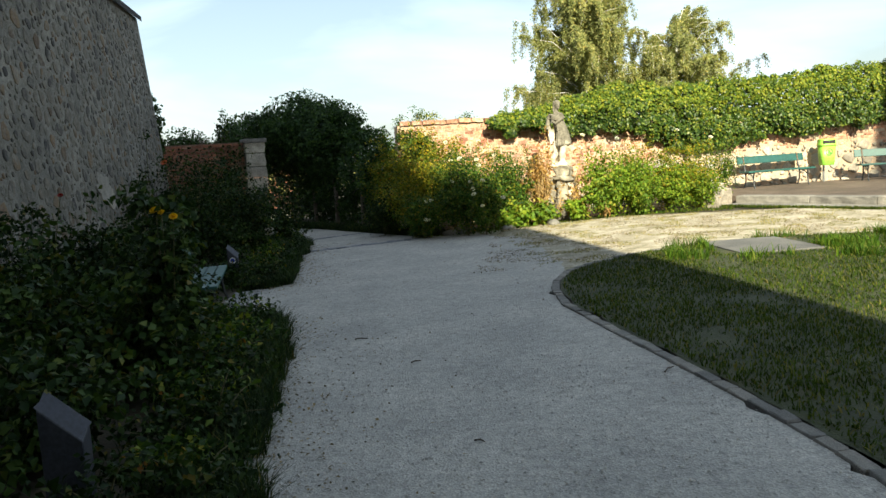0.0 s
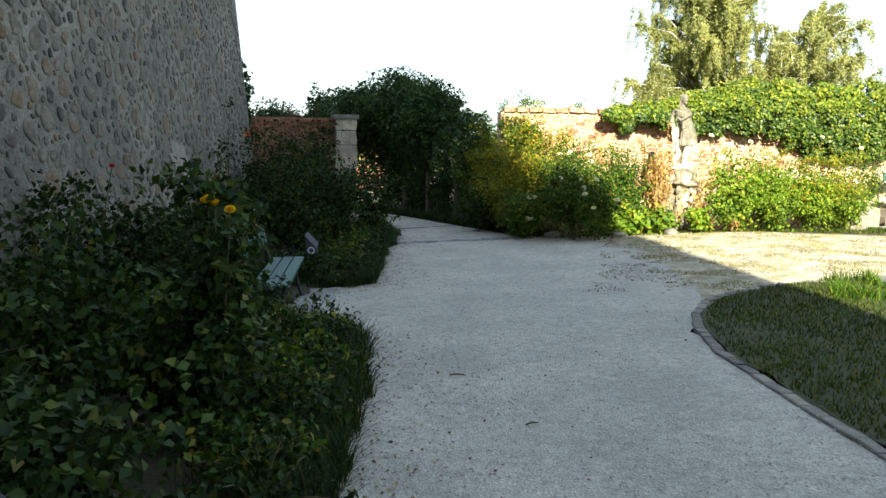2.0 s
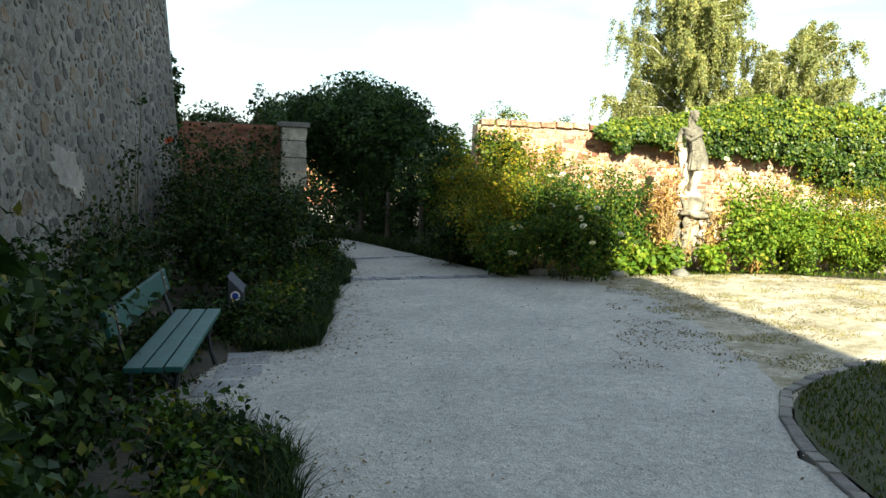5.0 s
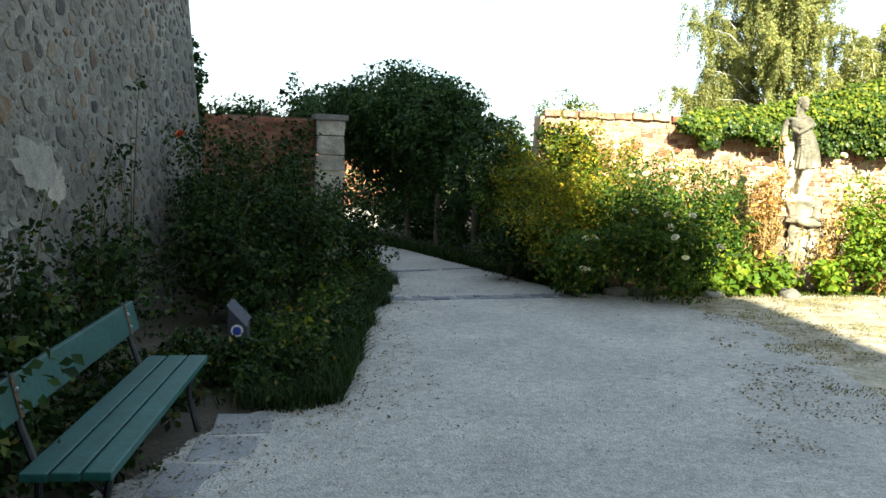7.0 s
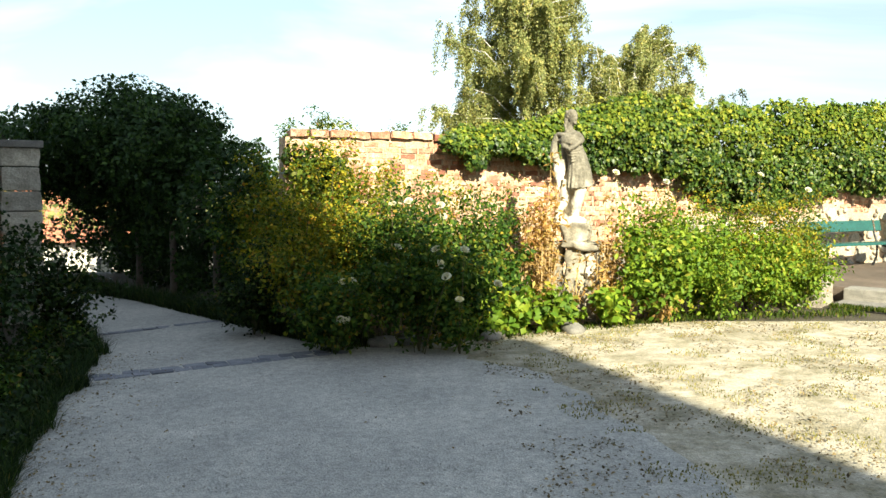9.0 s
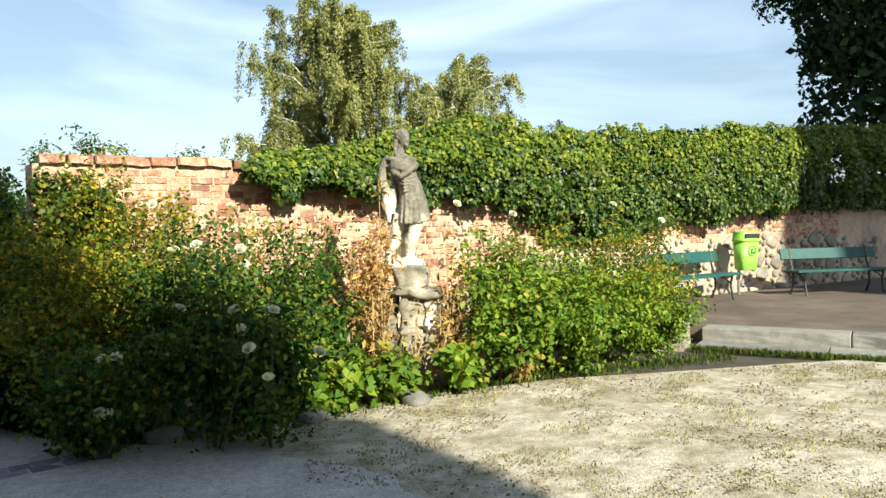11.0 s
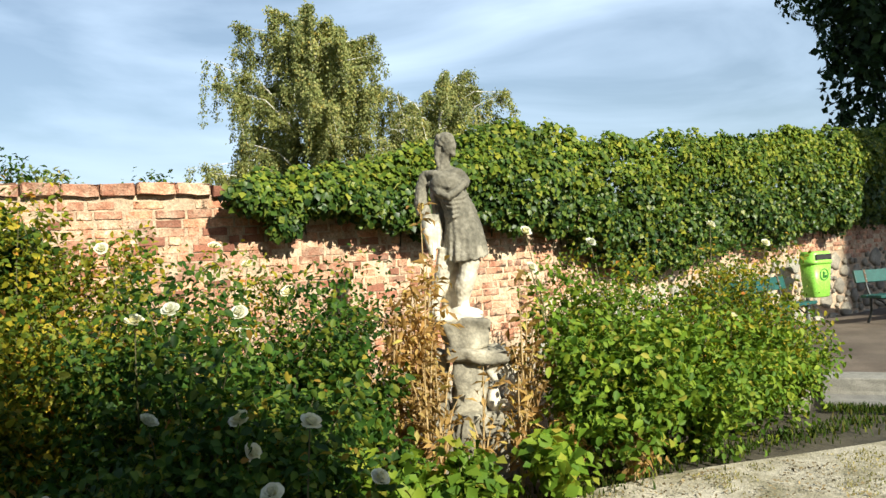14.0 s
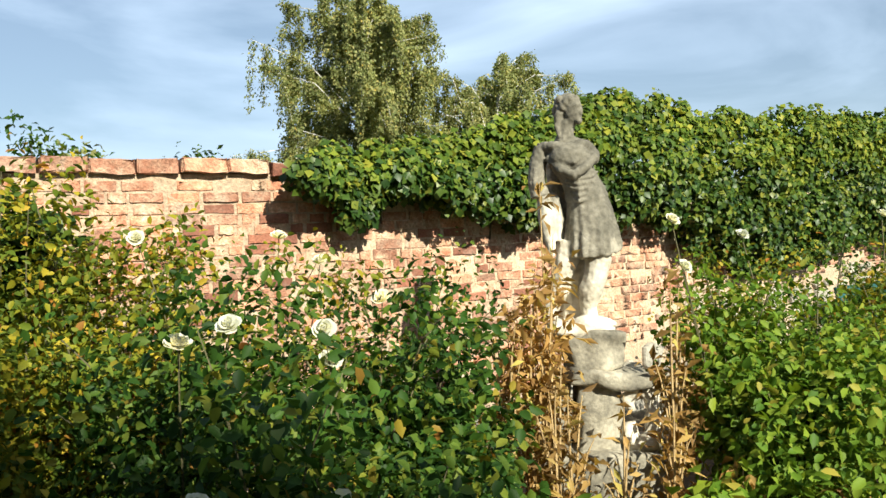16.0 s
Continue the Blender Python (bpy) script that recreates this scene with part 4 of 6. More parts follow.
ped = empty("pedestal", (STX, STY, gz(STX)), ST_TURN)
PZ = STZ - gz(STX)


def rough_block(name, x0, x1, z0, z1, depth, y=0.0, lump=0.02, label="", lean=0.0):
    """A broken carved block, between two heights below the statue's feet."""
    bm = bmesh.new()
    box(bm, (x1 - x0, depth, z1 - z0), pose((x0 + x1) / 2, y, PZ + (z0 + z1) / 2, 0, lean), 0.02)
    bmesh.ops.subdivide_edges(bm, edges=[e for e in bm.edges if e.calc_length() > 0.07], cuts=5, use_grid_fill=True)
    for v in bm.verts:
        d = Vector((noise.noise(v.co * 7), noise.noise(v.co * 7 + Vector((9, 0, 0))), noise.noise(v.co * 7 + Vector((0, 9, 0)))))
        v.co += d * lump + d.yzx * lump * 0.6 * noise.noise(v.co * 21)
    return part(name, bm, M_PEDESTAL, ped, label, smooth=True)


rough_block("plinth", -0.10, 0.205, -0.245, -0.045, 0.32, 0.01, 0.048, lean=-4)
rough_block("cornice", -0.11, 0.315, -0.32, -0.235, 0.38, -0.02, 0.046, lean=5)
rough_block("shaft", -0.05, 0.17, -0.72, -0.29, 0.30, 0.0, 0.042)
rough_block("side_stone", -0.22, -0.09, -0.70, -0.26, 0.24, 0.03, 0.050)
rough_block("base", -0.27, 0.36, -PZ - 0.05, -0.66, 0.50, 0.0, 0.030)
bm = bmesh.new()
# a split scroll, curled round a hollow
limb(bm, [(0.20, -0.12, PZ - 0.66), (0.33, -0.13, PZ - 0.62), (0.345, -0.14, PZ - 0.50), (0.33, -0.14, PZ - 0.38), (0.25, -0.13, PZ - 0.335), (0.205, -0.13, PZ - 0.40), (0.225, -0.14, PZ - 0.46)], [0.055, 0.062, 0.055, 0.052, 0.042, 0.034, 0.022])
limb(bm, [(0.21, -0.10, PZ - 0.52), (0.21, -0.12, PZ - 0.60), (0.235, -0.11, PZ - 0.68)], [0.035, 0.05, 0.045])
for v in bm.verts:
    v.co += Vector((noise.noise(v.co * 14), noise.noise(v.co * 14 + Vector((5, 0, 0))), noise.noise(v.co * 14 + Vector((0, 5, 0))))) * 0.016
part("carving", bm, M_PALESTONE, ped, "broken scroll carving, pale where it has split", smooth=True)
tagged(ped, "cracked sandstone pedestal overgrown by withered stalks", "pedestal")


# ---- benches ----
def bench(length):
    """A park bench, its front edge along local x, sitting towards -y: three seat planks, one back plank, iron legs."""
    root = empty("bench", (0, 0, 0))
    for k, (y, w) in enumerate(((0.055, 0.105), (0.172, 0.105), (0.289, 0.105))):
        bm = bmesh.new()
        box(bm, (length, w, 0.036), pose(length / 2, y, 0.385 - 0.004 * k), 0.007)
        part("seat_plank", bm, M_GREENPAINT, root)
    bm = bmesh.new()
    box(bm, (length, 0.034, 0.17), pose(length / 2, 0.43, 0.635, -14), 0.008)
    part("back_plank", bm, M_GREENPAINT, root)
    for x in (0.17, length - 0.17):
        bm = bmesh.new()
        tube(bm, [(x, 0.05, 0.365), (x, 0.075, 0.22), (x, 0.05, 0.09), (x, 0.02, 0.0)], [0.019, 0.016, 0.016, 0.022], 8)
        tube(bm, [(x, 0.06, 0.355), (x, 0.16, 0.35), (x, 0.30, 0.352), (x, 0.345, 0.37)], [0.016, 0.018, 0.018, 0.014], 8)
        tube(bm, [(x, 0.07, 0.24), (x, 0.15, 0.31), (x, 0.24, 0.33)], [0.011, 0.011, 0.011], 6)
        part("front_leg", bm, M_IRON, root)
        bm = bmesh.new()
        tube(bm, [(x, 0.40, 0.0), (x, 0.335, 0.16), (x, 0.335, 0.34), (x, 0.40, 0.52), (x, 0.455, 0.735)], [0.021, 0.016, 0.018, 0.016, 0.013], 8)
        part("back_leg", bm, M_IRON, root)
        bm = bmesh.new()
        box(bm, (0.032, 0.006, 0.176), pose(x, 0.410, 0.640, -14), 0.002)
        part("strap", bm, M_BRACKET, root, "rusty iron strap")
        for zz, yy in ((0.60, 0.395), (0.67, 0.412)):
            bm = bmesh.new()
            bmesh.ops.create_uvsphere(bm, u_segments=8, v_segments=5, radius=0.011, matrix=pose(x, yy, zz))
            part("bolt", bm, M_ZINC, root)
    return root


b1 = bench(1.82)
ang = math.degrees(math.atan2(9.213 - 7.49, -2.486 + 1.91))
b1.matrix_world = pose(-1.91, 7.49, gz(-2.3) - 0.02, 0, 0, ang)
tagged(b1, "green-painted plank bench with cast-iron legs beside the path", "bench")
b2 = bench(1.80)
b2.matrix_world = pose(5.95, 18.45, TERRACE_Z - 0.012, 0, 0, 24.5)
tagged(b2, "sunlit green plank bench against the garden wall", "bench", "terrace benches")
b3 = bench(1.80)
b3.matrix_world = pose(8.55, 19.15, TERRACE_Z - 0.012, 0, 0, 2)
tagged(b3, "green plank bench half in shade on the terrace", "bench", "terrace benches")

# ---- litter bin ----
wb = empty("litter_bin", (7.95, 19.62, TERRACE_Z - 0.006), 8)
bm = bmesh.new()


def bin_ring(bm, w, d, zz, n=24):
    return [bm.verts.new((math.copysign(abs(math.cos(a)) ** 0.55, math.cos(a)) * w / 2, math.copysign(abs(math.sin(a)) ** 0.55, math.sin(a)) * d / 2, zz)) for a in (2 * math.pi * k / n for k in range(n))]


def loft(bm, rings, cap0=True, cap1=True):
    for r0, r1 in zip(rings, rings[1:]):
        for k in range(len(r0)):
            bm.faces.new((r0[k], r0[(k + 1) % len(r0)], r1[(k + 1) % len(r0)], r1[k]))
    if cap0:
        bm.faces.new(rings[0])
    if cap1:
        bm.faces.new(rings[-1])


loft(bm, [bin_ring(bm, w, d, zz) for w, d, zz in ((0.27, 0.20, 0.40), (0.31, 0.235, 0.415), (0.375, 0.28, 0.84))])
part("body", bm, M_BIN, wb, smooth=True)
bm = bmesh.new()
loft(bm, [bin_ring(bm, w, d, zz) for w, d, zz in ((0.40, 0.30, 0.84), (0.405, 0.305, 0.875), (0.385, 0.29, 0.88), (0.37, 0.275, 0.975), (0.34, 0.25, 1.0))])
part("hood", bm, M_BIN, wb, smooth=True)
# no hole in the hood: a near-black block paints the shade inside the slot
bm = bmesh.new()
box(bm, (0.28, 0.02, 0.075), pose(0, -0.137, 0.93), 0.008)
part("slot_shade", bm, M_BLACK, wb, "solid dark block painting the shade of the slot")
bm = bmesh.new()
for r0, r1 in ((0.078, 0.066),):
    o = [bm.verts.new((math.cos(a) * r0, -0.1385, 0.70 + math.sin(a) * r0)) for a in (2 * math.pi * k / 28 for k in range(28))]
    i = [bm.verts.new((math.cos(a) * r1, -0.1385, 0.70 + math.sin(a) * r1)) for a in (2 * math.pi * k / 28 for k in range(28))]
    for k in range(28):
        bm.faces.new((o[k], o[(k + 1) % 28], i[(k + 1) % 28], i[k]))
box(bm, (0.022, 0.004, 0.07), pose(-0.012, -0.1385, 0.69))
box(bm, (0.05, 0.004, 0.016), pose(0.0, -0.1385, 0.725, 0, 25))
box(bm, (0.035, 0.004, 0.035), pose(0.03, -0.1385, 0.675))
part("emblem", bm, M_BINDARK, wb, "round dark green pictogram")
bm = bmesh.new()
tube(bm, [(0.0, 0.15, 0.0), (0.0, 0.15, 0.95)], 0.024, 10)
part("post", bm, M_ZINC, wb)
tagged(wb, "lime-green plastic litter bin on a steel post", "bin")


# ---- small slanted information posts ----
def info_post(at, rz, h, w, emblem, label):
    root = empty("info_post", at, rz)
    bm = bmesh.new()
    pr = [(-w / 2, 0.0), (w / 2, 0.0), (w / 2, h * 0.72), (-w / 2, h)]
    f0 = [bm.verts.new((x, -0.05, zz)) for x, zz in pr]
    back = h * 0.10
    f1 = [bm.verts.new((x, 0.05, zz + (back if zz else 0.0))) for x, zz in pr]
    bm.faces.new(f0), bm.faces.new(f1)
    for i in range(4):
        bm.faces.new((f0[i], f0[(i + 1) % 4], f1[(i + 1) % 4], f1[i]))
    bmesh.ops.bevel(bm, geom=list(bm.edges), offset=0.004, segments=1, affect="EDGES")
    part("body", bm, M_SLATE, root)
    bm = bmesh.new()
    sl = math.degrees(math.atan2(h * 0.28, w))
    box(bm, (math.hypot(w, h * 0.28) * 0.94, math.hypot(0.088, back), 0.006), pose(0, 0, h * 0.86 + back / 2 + 0.004, 0, sl) @ pose(0, 0, 0, math.degrees(math.atan2(back, 0.1))), 0.002)
    part("plate", bm, M_PLATE, root, "slanted grey caption plate")
    if emblem:
        bm = bmesh.new()
        bmesh.ops.create_cone(bm, cap_ends=True, segments=28, radius1=0.044, radius2=0.044, depth=0.006, matrix=pose(0.0, -0.053, h * 0.66, 90))
        e = part("emblem", bm, M_WHITE, root, "white ring with blue centre")
        bm = bmesh.new()
        bmesh.ops.create_cone(bm, cap_ends=True, segments=24, radius1=0.030, radius2=0.030, depth=0.006, matrix=pose(0.0, -0.057, h * 0.66, 90))
        part("emblem_centre", bm, M_BLUE, e)
    return tagged(root, label, "information post")


info_post((-0.62, 2.62, gz(-0.62)), 10, 0.58, 0.19, False, "low dark slate-metal information post with slanted plate")
info_post((-2.80, 10.20, gz(-2.83)), 14, 0.50, 0.14, True, "low dark information post with a round blue and white emblem")

# ---- flat slabs ----
bm = bmesh.new()
box(bm, (1.05, 1.25, 0.07), pose(0, 0, 0), 0.012)
sl = part("paving_slab", bm, M_SLABDARK)
sl.matrix_world = pose(4.15, 10.0, 0.155, 0, 0, 14)
tagged(sl, "grey stone slab lying in the lawn", "slab")
for k, (x, y, w, d) in enumerate(((-2.05, 8.30, 0.36, 0.42), (-2.12, 8.74, 0.34, 0.38), (-2.22, 9.15, 0.33, 0.36))):
    bm = bmesh.new()
    box(bm, (w, d, 0.05), Matrix(), 0.01)
    s1 = part("paving_slab", bm, M_SLAB)
    s1.matrix_world = pose(x, y, gz(x) - 0.008, 0, 0, 17 + 3 * k)
    tagged(s1, "bluish stone slab in the gravel before the bench", "slab", "slabs before the bench")
for k, (x, y) in enumerate(((-0.30, 14.62), (-0.02, 14.70), (0.78, 14.72), (1.62, 14.86))):
    bm = bmesh.new()
    bmesh.ops.create_icosphere(bm, subdivisions=2, radius=1.0)
    for v in bm.verts:
        v.co = Vector((v.co.x * 0.16, v.co.y * 0.12, v.co.z * 0.075)) * (1 + 0.25 * noise.noise(v.co * 1.7 + Vector((k * 5, 0, 0))))
    s1 = part("edging_stone", bm, M_GRANITE, smooth=True)
    s1.matrix_world = pose(x, y, gz(x) + 0.03, 0, 0, k * 31)
    tagged(s1, "rounded field stone edging the rose bed", "stone", "bed edging stones")
bm = bmesh.new()
for v0, w, hh in (((4.85, 16.55), 0.42, 0.56), ((4.75, 17.1), 0.5, 0.62)):
    box(bm, (w, 0.7, hh), pose(v0[0], v0[1], hh / 2 - 0.05, 0, 0, -38), 0.03)
bmesh.ops.subdivide_edges(bm, edges=[e for e in bm.edges if e.calc_length() > 0.15], cuts=3, use_grid_fill=True)
for v in bm.verts:
    v.co += Vector((noise.noise(v.co * 5), noise.noise(v.co * 5 + Vector((7, 0, 0))), noise.noise(v.co * 5 + Vector((0, 7, 0))))) * 0.05
tagged(part("wall_stub", bm, M_PALE_I), "low rough stub of pale rubble wall at the steps", "wall", kind="structure")


# ---- plants of the statue bed ----
P = L_PETAL
ROSES = "rose bushes by the statue"
bed = [
    # x, y, r, h, leaves, material, leaf size, blooms
    (-0.75, 14.35, 0.55, 0.75, 2600, L_ROSE, 0.055, [(-0.66, 14.05, 0.34), (-0.60, 14.05, 0.33), (-0.66, 14.22, 0.66), (-0.57, 14.22, 0.67)]),
    (0.05, 14.25, 0.62, 1.15, 3200, L_ROSE, 0.055, [(-0.15, 14.0, 1.0), (0.20, 13.92, 0.99), (0.23, 13.85, 0.87), (0.28, 13.53, 0.79)]),
    (0.42, 14.15, 0.42, 0.92, 2600, L_ROSE, 0.055, [(0.43, 13.6, 1.01), (0.40, 13.75, 0.56), (0.75, 13.95, 0.68)]),
    (-0.25, 15.0, 0.6, 1.50, 3400, L_ROSE, 0.052, [(-0.20, 14.40, 1.37), (-0.05, 14.6, 1.40)]),
    (0.45, 15.1, 0.6, 1.50, 3400, L_ROSE, 0.052, [(0.26, 14.65, 1.36), (0.28, 14.7, 1.25), (0.56, 15.2, 1.42)]),
    (0.80, 15.2, 0.38, 1.15, 2200, L_ROSE, 0.07, []),
    (-1.15, 15.2, 0.7, 1.4, 3400, L_YELLOW, 0.05, []),
    (-0.70, 15.9, 0.75, 1.65, 4200, L_YELLOW, 0.05, []),
    (-1.45, 16.25, 0.6, 1.72, 3600, L_YELLOW, 0.055, []),
    (0.1, 16.2, 0.7, 1.60, 3000, L_YELLOW, 0.045, [(0.2, 16.0, 1.70), (0.4, 16.0, 1.57), (-0.45, 15.9, 1.72)]),
    (0.9, 16.3, 0.6, 1.42, 3000, L_ROSE, 0.045, []),
    (-1.7, 15.4, 0.55, 0.9, 2200, L_SHADED, 0.05, []),
    (-1.15, 16.35, 0.5, 1.80, 3200, L_YELLOW, 0.055, []),
    (-0.85, 16.45, 0.4, 1.75, 2000, L_YELLOW, 0.05, []),
    (-1.85, 17.0, 0.6, 1.72, 3000, L_YELLOW, 0.055, []),
    (-2.2, 17.3, 0.55, 1.75, 2600, L_ROSE, 0.055, []),
    (-0.95, 15.9, 0.5, 1.65, 3000, L_YELLOW, 0.052, []),
    (-0.45, 16.3, 0.45, 1.6, 2400, L_YELLOW, 0.05, []),
    (2.66, 15.9, 0.5, 1.15, 2600, L_LIGHT, 0.06, [(2.24, 15.8, 1.70), (2.18, 15.6, 1.46)]),
    (2.68, 15.3, 0.52, 0.85, 2800, L_LIGHT, 0.07, []),
    (3.15, 15.9, 0.65, 1.15, 3200, L_LIGHT, 0.055, [(2.93, 16.2, 1.60)]),
    (3.25, 15.4, 0.55, 0.80, 2800, L_LIGHT, 0.06, []),
    (3.85, 16.05, 0.65, 1.10, 3200, L_YELLOW, 0.05, [(3.82, 15.75, 1.0), (4.12, 16.4, 1.69)]),
    (3.95, 15.7, 0.50, 0.75, 2400, L_LIGHT, 0.055, []),
    (4.45, 16.3, 0.55, 1.05, 2600, L_YELLOW, 0.045, [(4.8, 16.6, 1.51)]),
    (4.55, 16.0, 0.42, 0.65, 1800, L_LIGHT, 0.05, []),
    (3.3, 16.9, 0.7, 1.35, 2400, L_YELLOW, 0.045, []),
    (4.4, 17.3, 0.7, 1.35, 2200, L_ROSE, 0.045, []),
    (5.2, 17.6, 0.6, 1.25, 1800, L_ROSE, 0.045, []),
]
for k, (x, y, r, h, n, mat, leaf, bl) in enumerate(bed):
    n = int(n * 1.5)
    if mat is L_ROSE:
        lab = "green rose bush with white double blooms" if bl else "green leafy rose bush without blooms"
    elif mat is L_YELLOW:
        lab = "yellowing rose shrub turning to autumn colour" + (" with white blooms" if bl else "")
    elif mat is L_SHADED:
        lab = "shrub with shade-darkened leaves at the foot of the bed"
    else:
        lab = "fresh green leafy shrub in full sun" + (" with white blooms" if bl else "")
    bush("rose_bush", x, y, r, h, n, mat, lab, "bush", leaf * 0.86, 13, bl, 100 + k, ROSES)
for k, (x, y, r, h) in enumerate(((1.05, 14.95, 0.34, 0.42), (1.45, 14.98, 0.30, 0.36), (2.05, 15.05, 0.30, 0.36), (0.75, 14.85, 0.28, 0.32))):
    bush("ground_cover_plant", x, y, r, h, 650, L_LIGHT, "low bright green broad-leaved plant at the edge of the bed", "plant", 0.085, 9, (), 300 + k, "low plants by the statue", width=0.8)
# withered tall stalks round the statue
for k, (x, y, h, n) in enumerate(((1.44, 15.65, 1.50, 260), (1.54, 15.88, 1.60, 240), (1.32, 15.90, 1.45, 240), (1.36, 15.70, 1.55, 250), (1.22, 15.62, 1.35, 200), (1.48, 15.48, 0.85, 100), (1.76, 15.52, 0.65, 60), (2.10, 15.62, 1.10, 150), (1.98, 15.42, 0.70, 90), (2.26, 15.85, 1.30, 190), (1.38, 15.42, 0.95, 140), (2.19, 15.22, 0.45, 110), (2.59, 15.12, 0.38, 110))):
    bush("withered_stalks", x, y, 0.17, h, n, L_DRY, "tall withered brown stalks with hanging dry leaves", "plant", 0.085, 8, (), 330 + k, "withered stalks by the statue", stem_mat=M_DRYSTEM, width=0.36, dense=0.9)

# ---- shaded border along the tower ----
BORDER = "border bushes along the tower"
border = [
    (-0.75, 1.6, 0.55, 0.5, 1800, []), (-1.6, 2.2, 0.7, 0.75, 2400, []), (-1.3, 3.5, 0.6, 0.6, 2200, []), (-2.3, 3.6, 0.8, 1.0, 3000, []),
    (-1.5, 4.9, 0.60, 0.85, 2600, []), (-1.08, 4.62, 0.34, 1.25, 3000, [(-1.03, 4.52, 1.29, L_PETAL_Y, 0.085), (-0.98, 4.50, 1.285, L_PETAL_Y, 0.05), (-0.90, 4.50, 1.255, L_PETAL_Y, 0.055)]), (-2.4, 5.0, 0.75, 1.05, 3000, []), (-3.1, 4.6, 0.7, 1.1, 2600, []),
    (-1.80, 5.95, 0.55, 0.95, 3000, [(-1.82, 6.6, 0.36, L_PETAL_R, 0.075)]), (-2.5, 6.5, 0.7, 1.1, 3200, []),
    (-3.2, 6.3, 0.65, 1.2, 2800, [(-2.81, 6.3, 1.38, L_PETAL_R, 0.05)]), (-2.75, 7.3, 0.55, 1.0, 2400, []), (-3.4, 7.6, 0.5, 1.15, 2200, []),
    (-3.6, 8.9, 0.45, 0.9, 1600, []), (-3.75, 9.9, 0.5, 1.0, 1800, []),
    (-4.1, 12.1, 0.75, 1.35, 3200, []), (-3.6, 13.0, 0.75, 1.35, 3400, []), (-4.6, 13.3, 0.8, 1.65, 3600, [(-5.15, 13.3, 1.64, L_PETAL_O, 0.12)]), (-4.3, 14.4, 0.85, 1.6, 3600, []),
    (-5.3, 14.2, 0.7, 1.75, 2800, []), (-3.75, 15.3, 0.6, 1.1, 2600, []), (-5.0, 15.6, 0.7, 1.7, 2600, []), (-3.6, 12.0, 0.5, 0.65, 1900, []), (-3.8, 13.7, 0.5, 0.7, 2000, []), (-4.7, 11.3, 0.45, 0.9, 1500, []),
]
for k, (x, y, r, h, n, bl) in enumerate(border):
    n = int(n * 1.15)
    tall = h > 1.3
    lab = ("tall climbing rose shrub before the brick wall" if tall else "shade-darkened rose bush in the border along the tower") + (" with a few blooms" if bl else "")
    bush("rose_bush" if not tall else "climbing_rose", x, y, r, h, n, L_HALF_SHADED if 3.3 < y < 5.2 else L_SHADED, lab, "bush", 0.064 if 3.3 < y < 5.2 else 0.056, 12, bl, 400 + k, BORDER, width=0.66)
for k, (x, y, h) in enumerate(((-4.05, 9.6, 1.45), (-4.45, 10.9, 1.95), (-4.75, 11.8, 2.05))):
    bush("rose_shoots", x, y, 0.22, h, 110, L_SHADED, "long leafy rose shoots climbing before the tower wall", "creeper", 0.055, 4, (), 480 + k, BORDER, low=0.35)
for k in range(42):
    y = 1.0 + k * 0.35
    x = curve_at(PATH_LEFT, y) - 0.30 - 0.16 * math.sin(k * 2.1)
    if 7.3 < y < 9.5:
        continue
    bush("weed_clump", x, y, 0.34, 0.26 + 0.10 * math.sin(k * 1.7), 520, L_SHADED if k % 3 else L_ROSE, "low weeds spilling over the edge of the path", "weeds", 0.05, 8, (), 500 + k, "weeds along the path", low=0.05, width=0.6)
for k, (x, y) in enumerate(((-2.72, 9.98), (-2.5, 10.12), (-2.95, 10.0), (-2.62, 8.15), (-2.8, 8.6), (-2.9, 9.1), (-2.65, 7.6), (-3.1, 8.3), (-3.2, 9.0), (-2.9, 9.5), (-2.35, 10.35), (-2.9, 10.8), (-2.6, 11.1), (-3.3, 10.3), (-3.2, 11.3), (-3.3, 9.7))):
    bush("weed_clump", x, y, 0.32, 0.21, 480, L_SHADED, "low leafy weeds round the bench and information post", "weeds", 0.055, 8, (), 560 + k, "weeds along the path", low=0.05, width=0.6)

# ---- ivy and creeper on the garden wall ----
rng = np.random.default_rng(77)
IVY_LOW = [(0.40, 2.08), (0.6, 1.98), (0.75, 1.84), (1.0, 1.92), (1.35, 1.93), (1.6, 1.85), (2.0, 1.76), (2.7, 1.80), (3.3, 1.78), (3.75, 1.66), (4.2, 1.40), (4.7, 1.22), (5.2, 1.2), (5.8, 1.3), (6.3, 1.38), (6.8, 1.55), (7.3, 1.40), (7.7, 1.42), (8.1, 1.62), (8.8, 1.58), (10, 1.66), (14, 1.7)]
IVY_TOP = [(0.35, 2.16), (0.8, 2.26), (1.3, 2.36), (2.0, 2.5), (2.5, 2.66), (2.9, 2.82), (3.6, 2.78), (4.4, 2.70), (5.2, 2.8), (6.0, 2.82), (7.0, 2.86), (8.0, 3.0), (9.2, 3.0), (10, 3.1), (14, 3.3)]


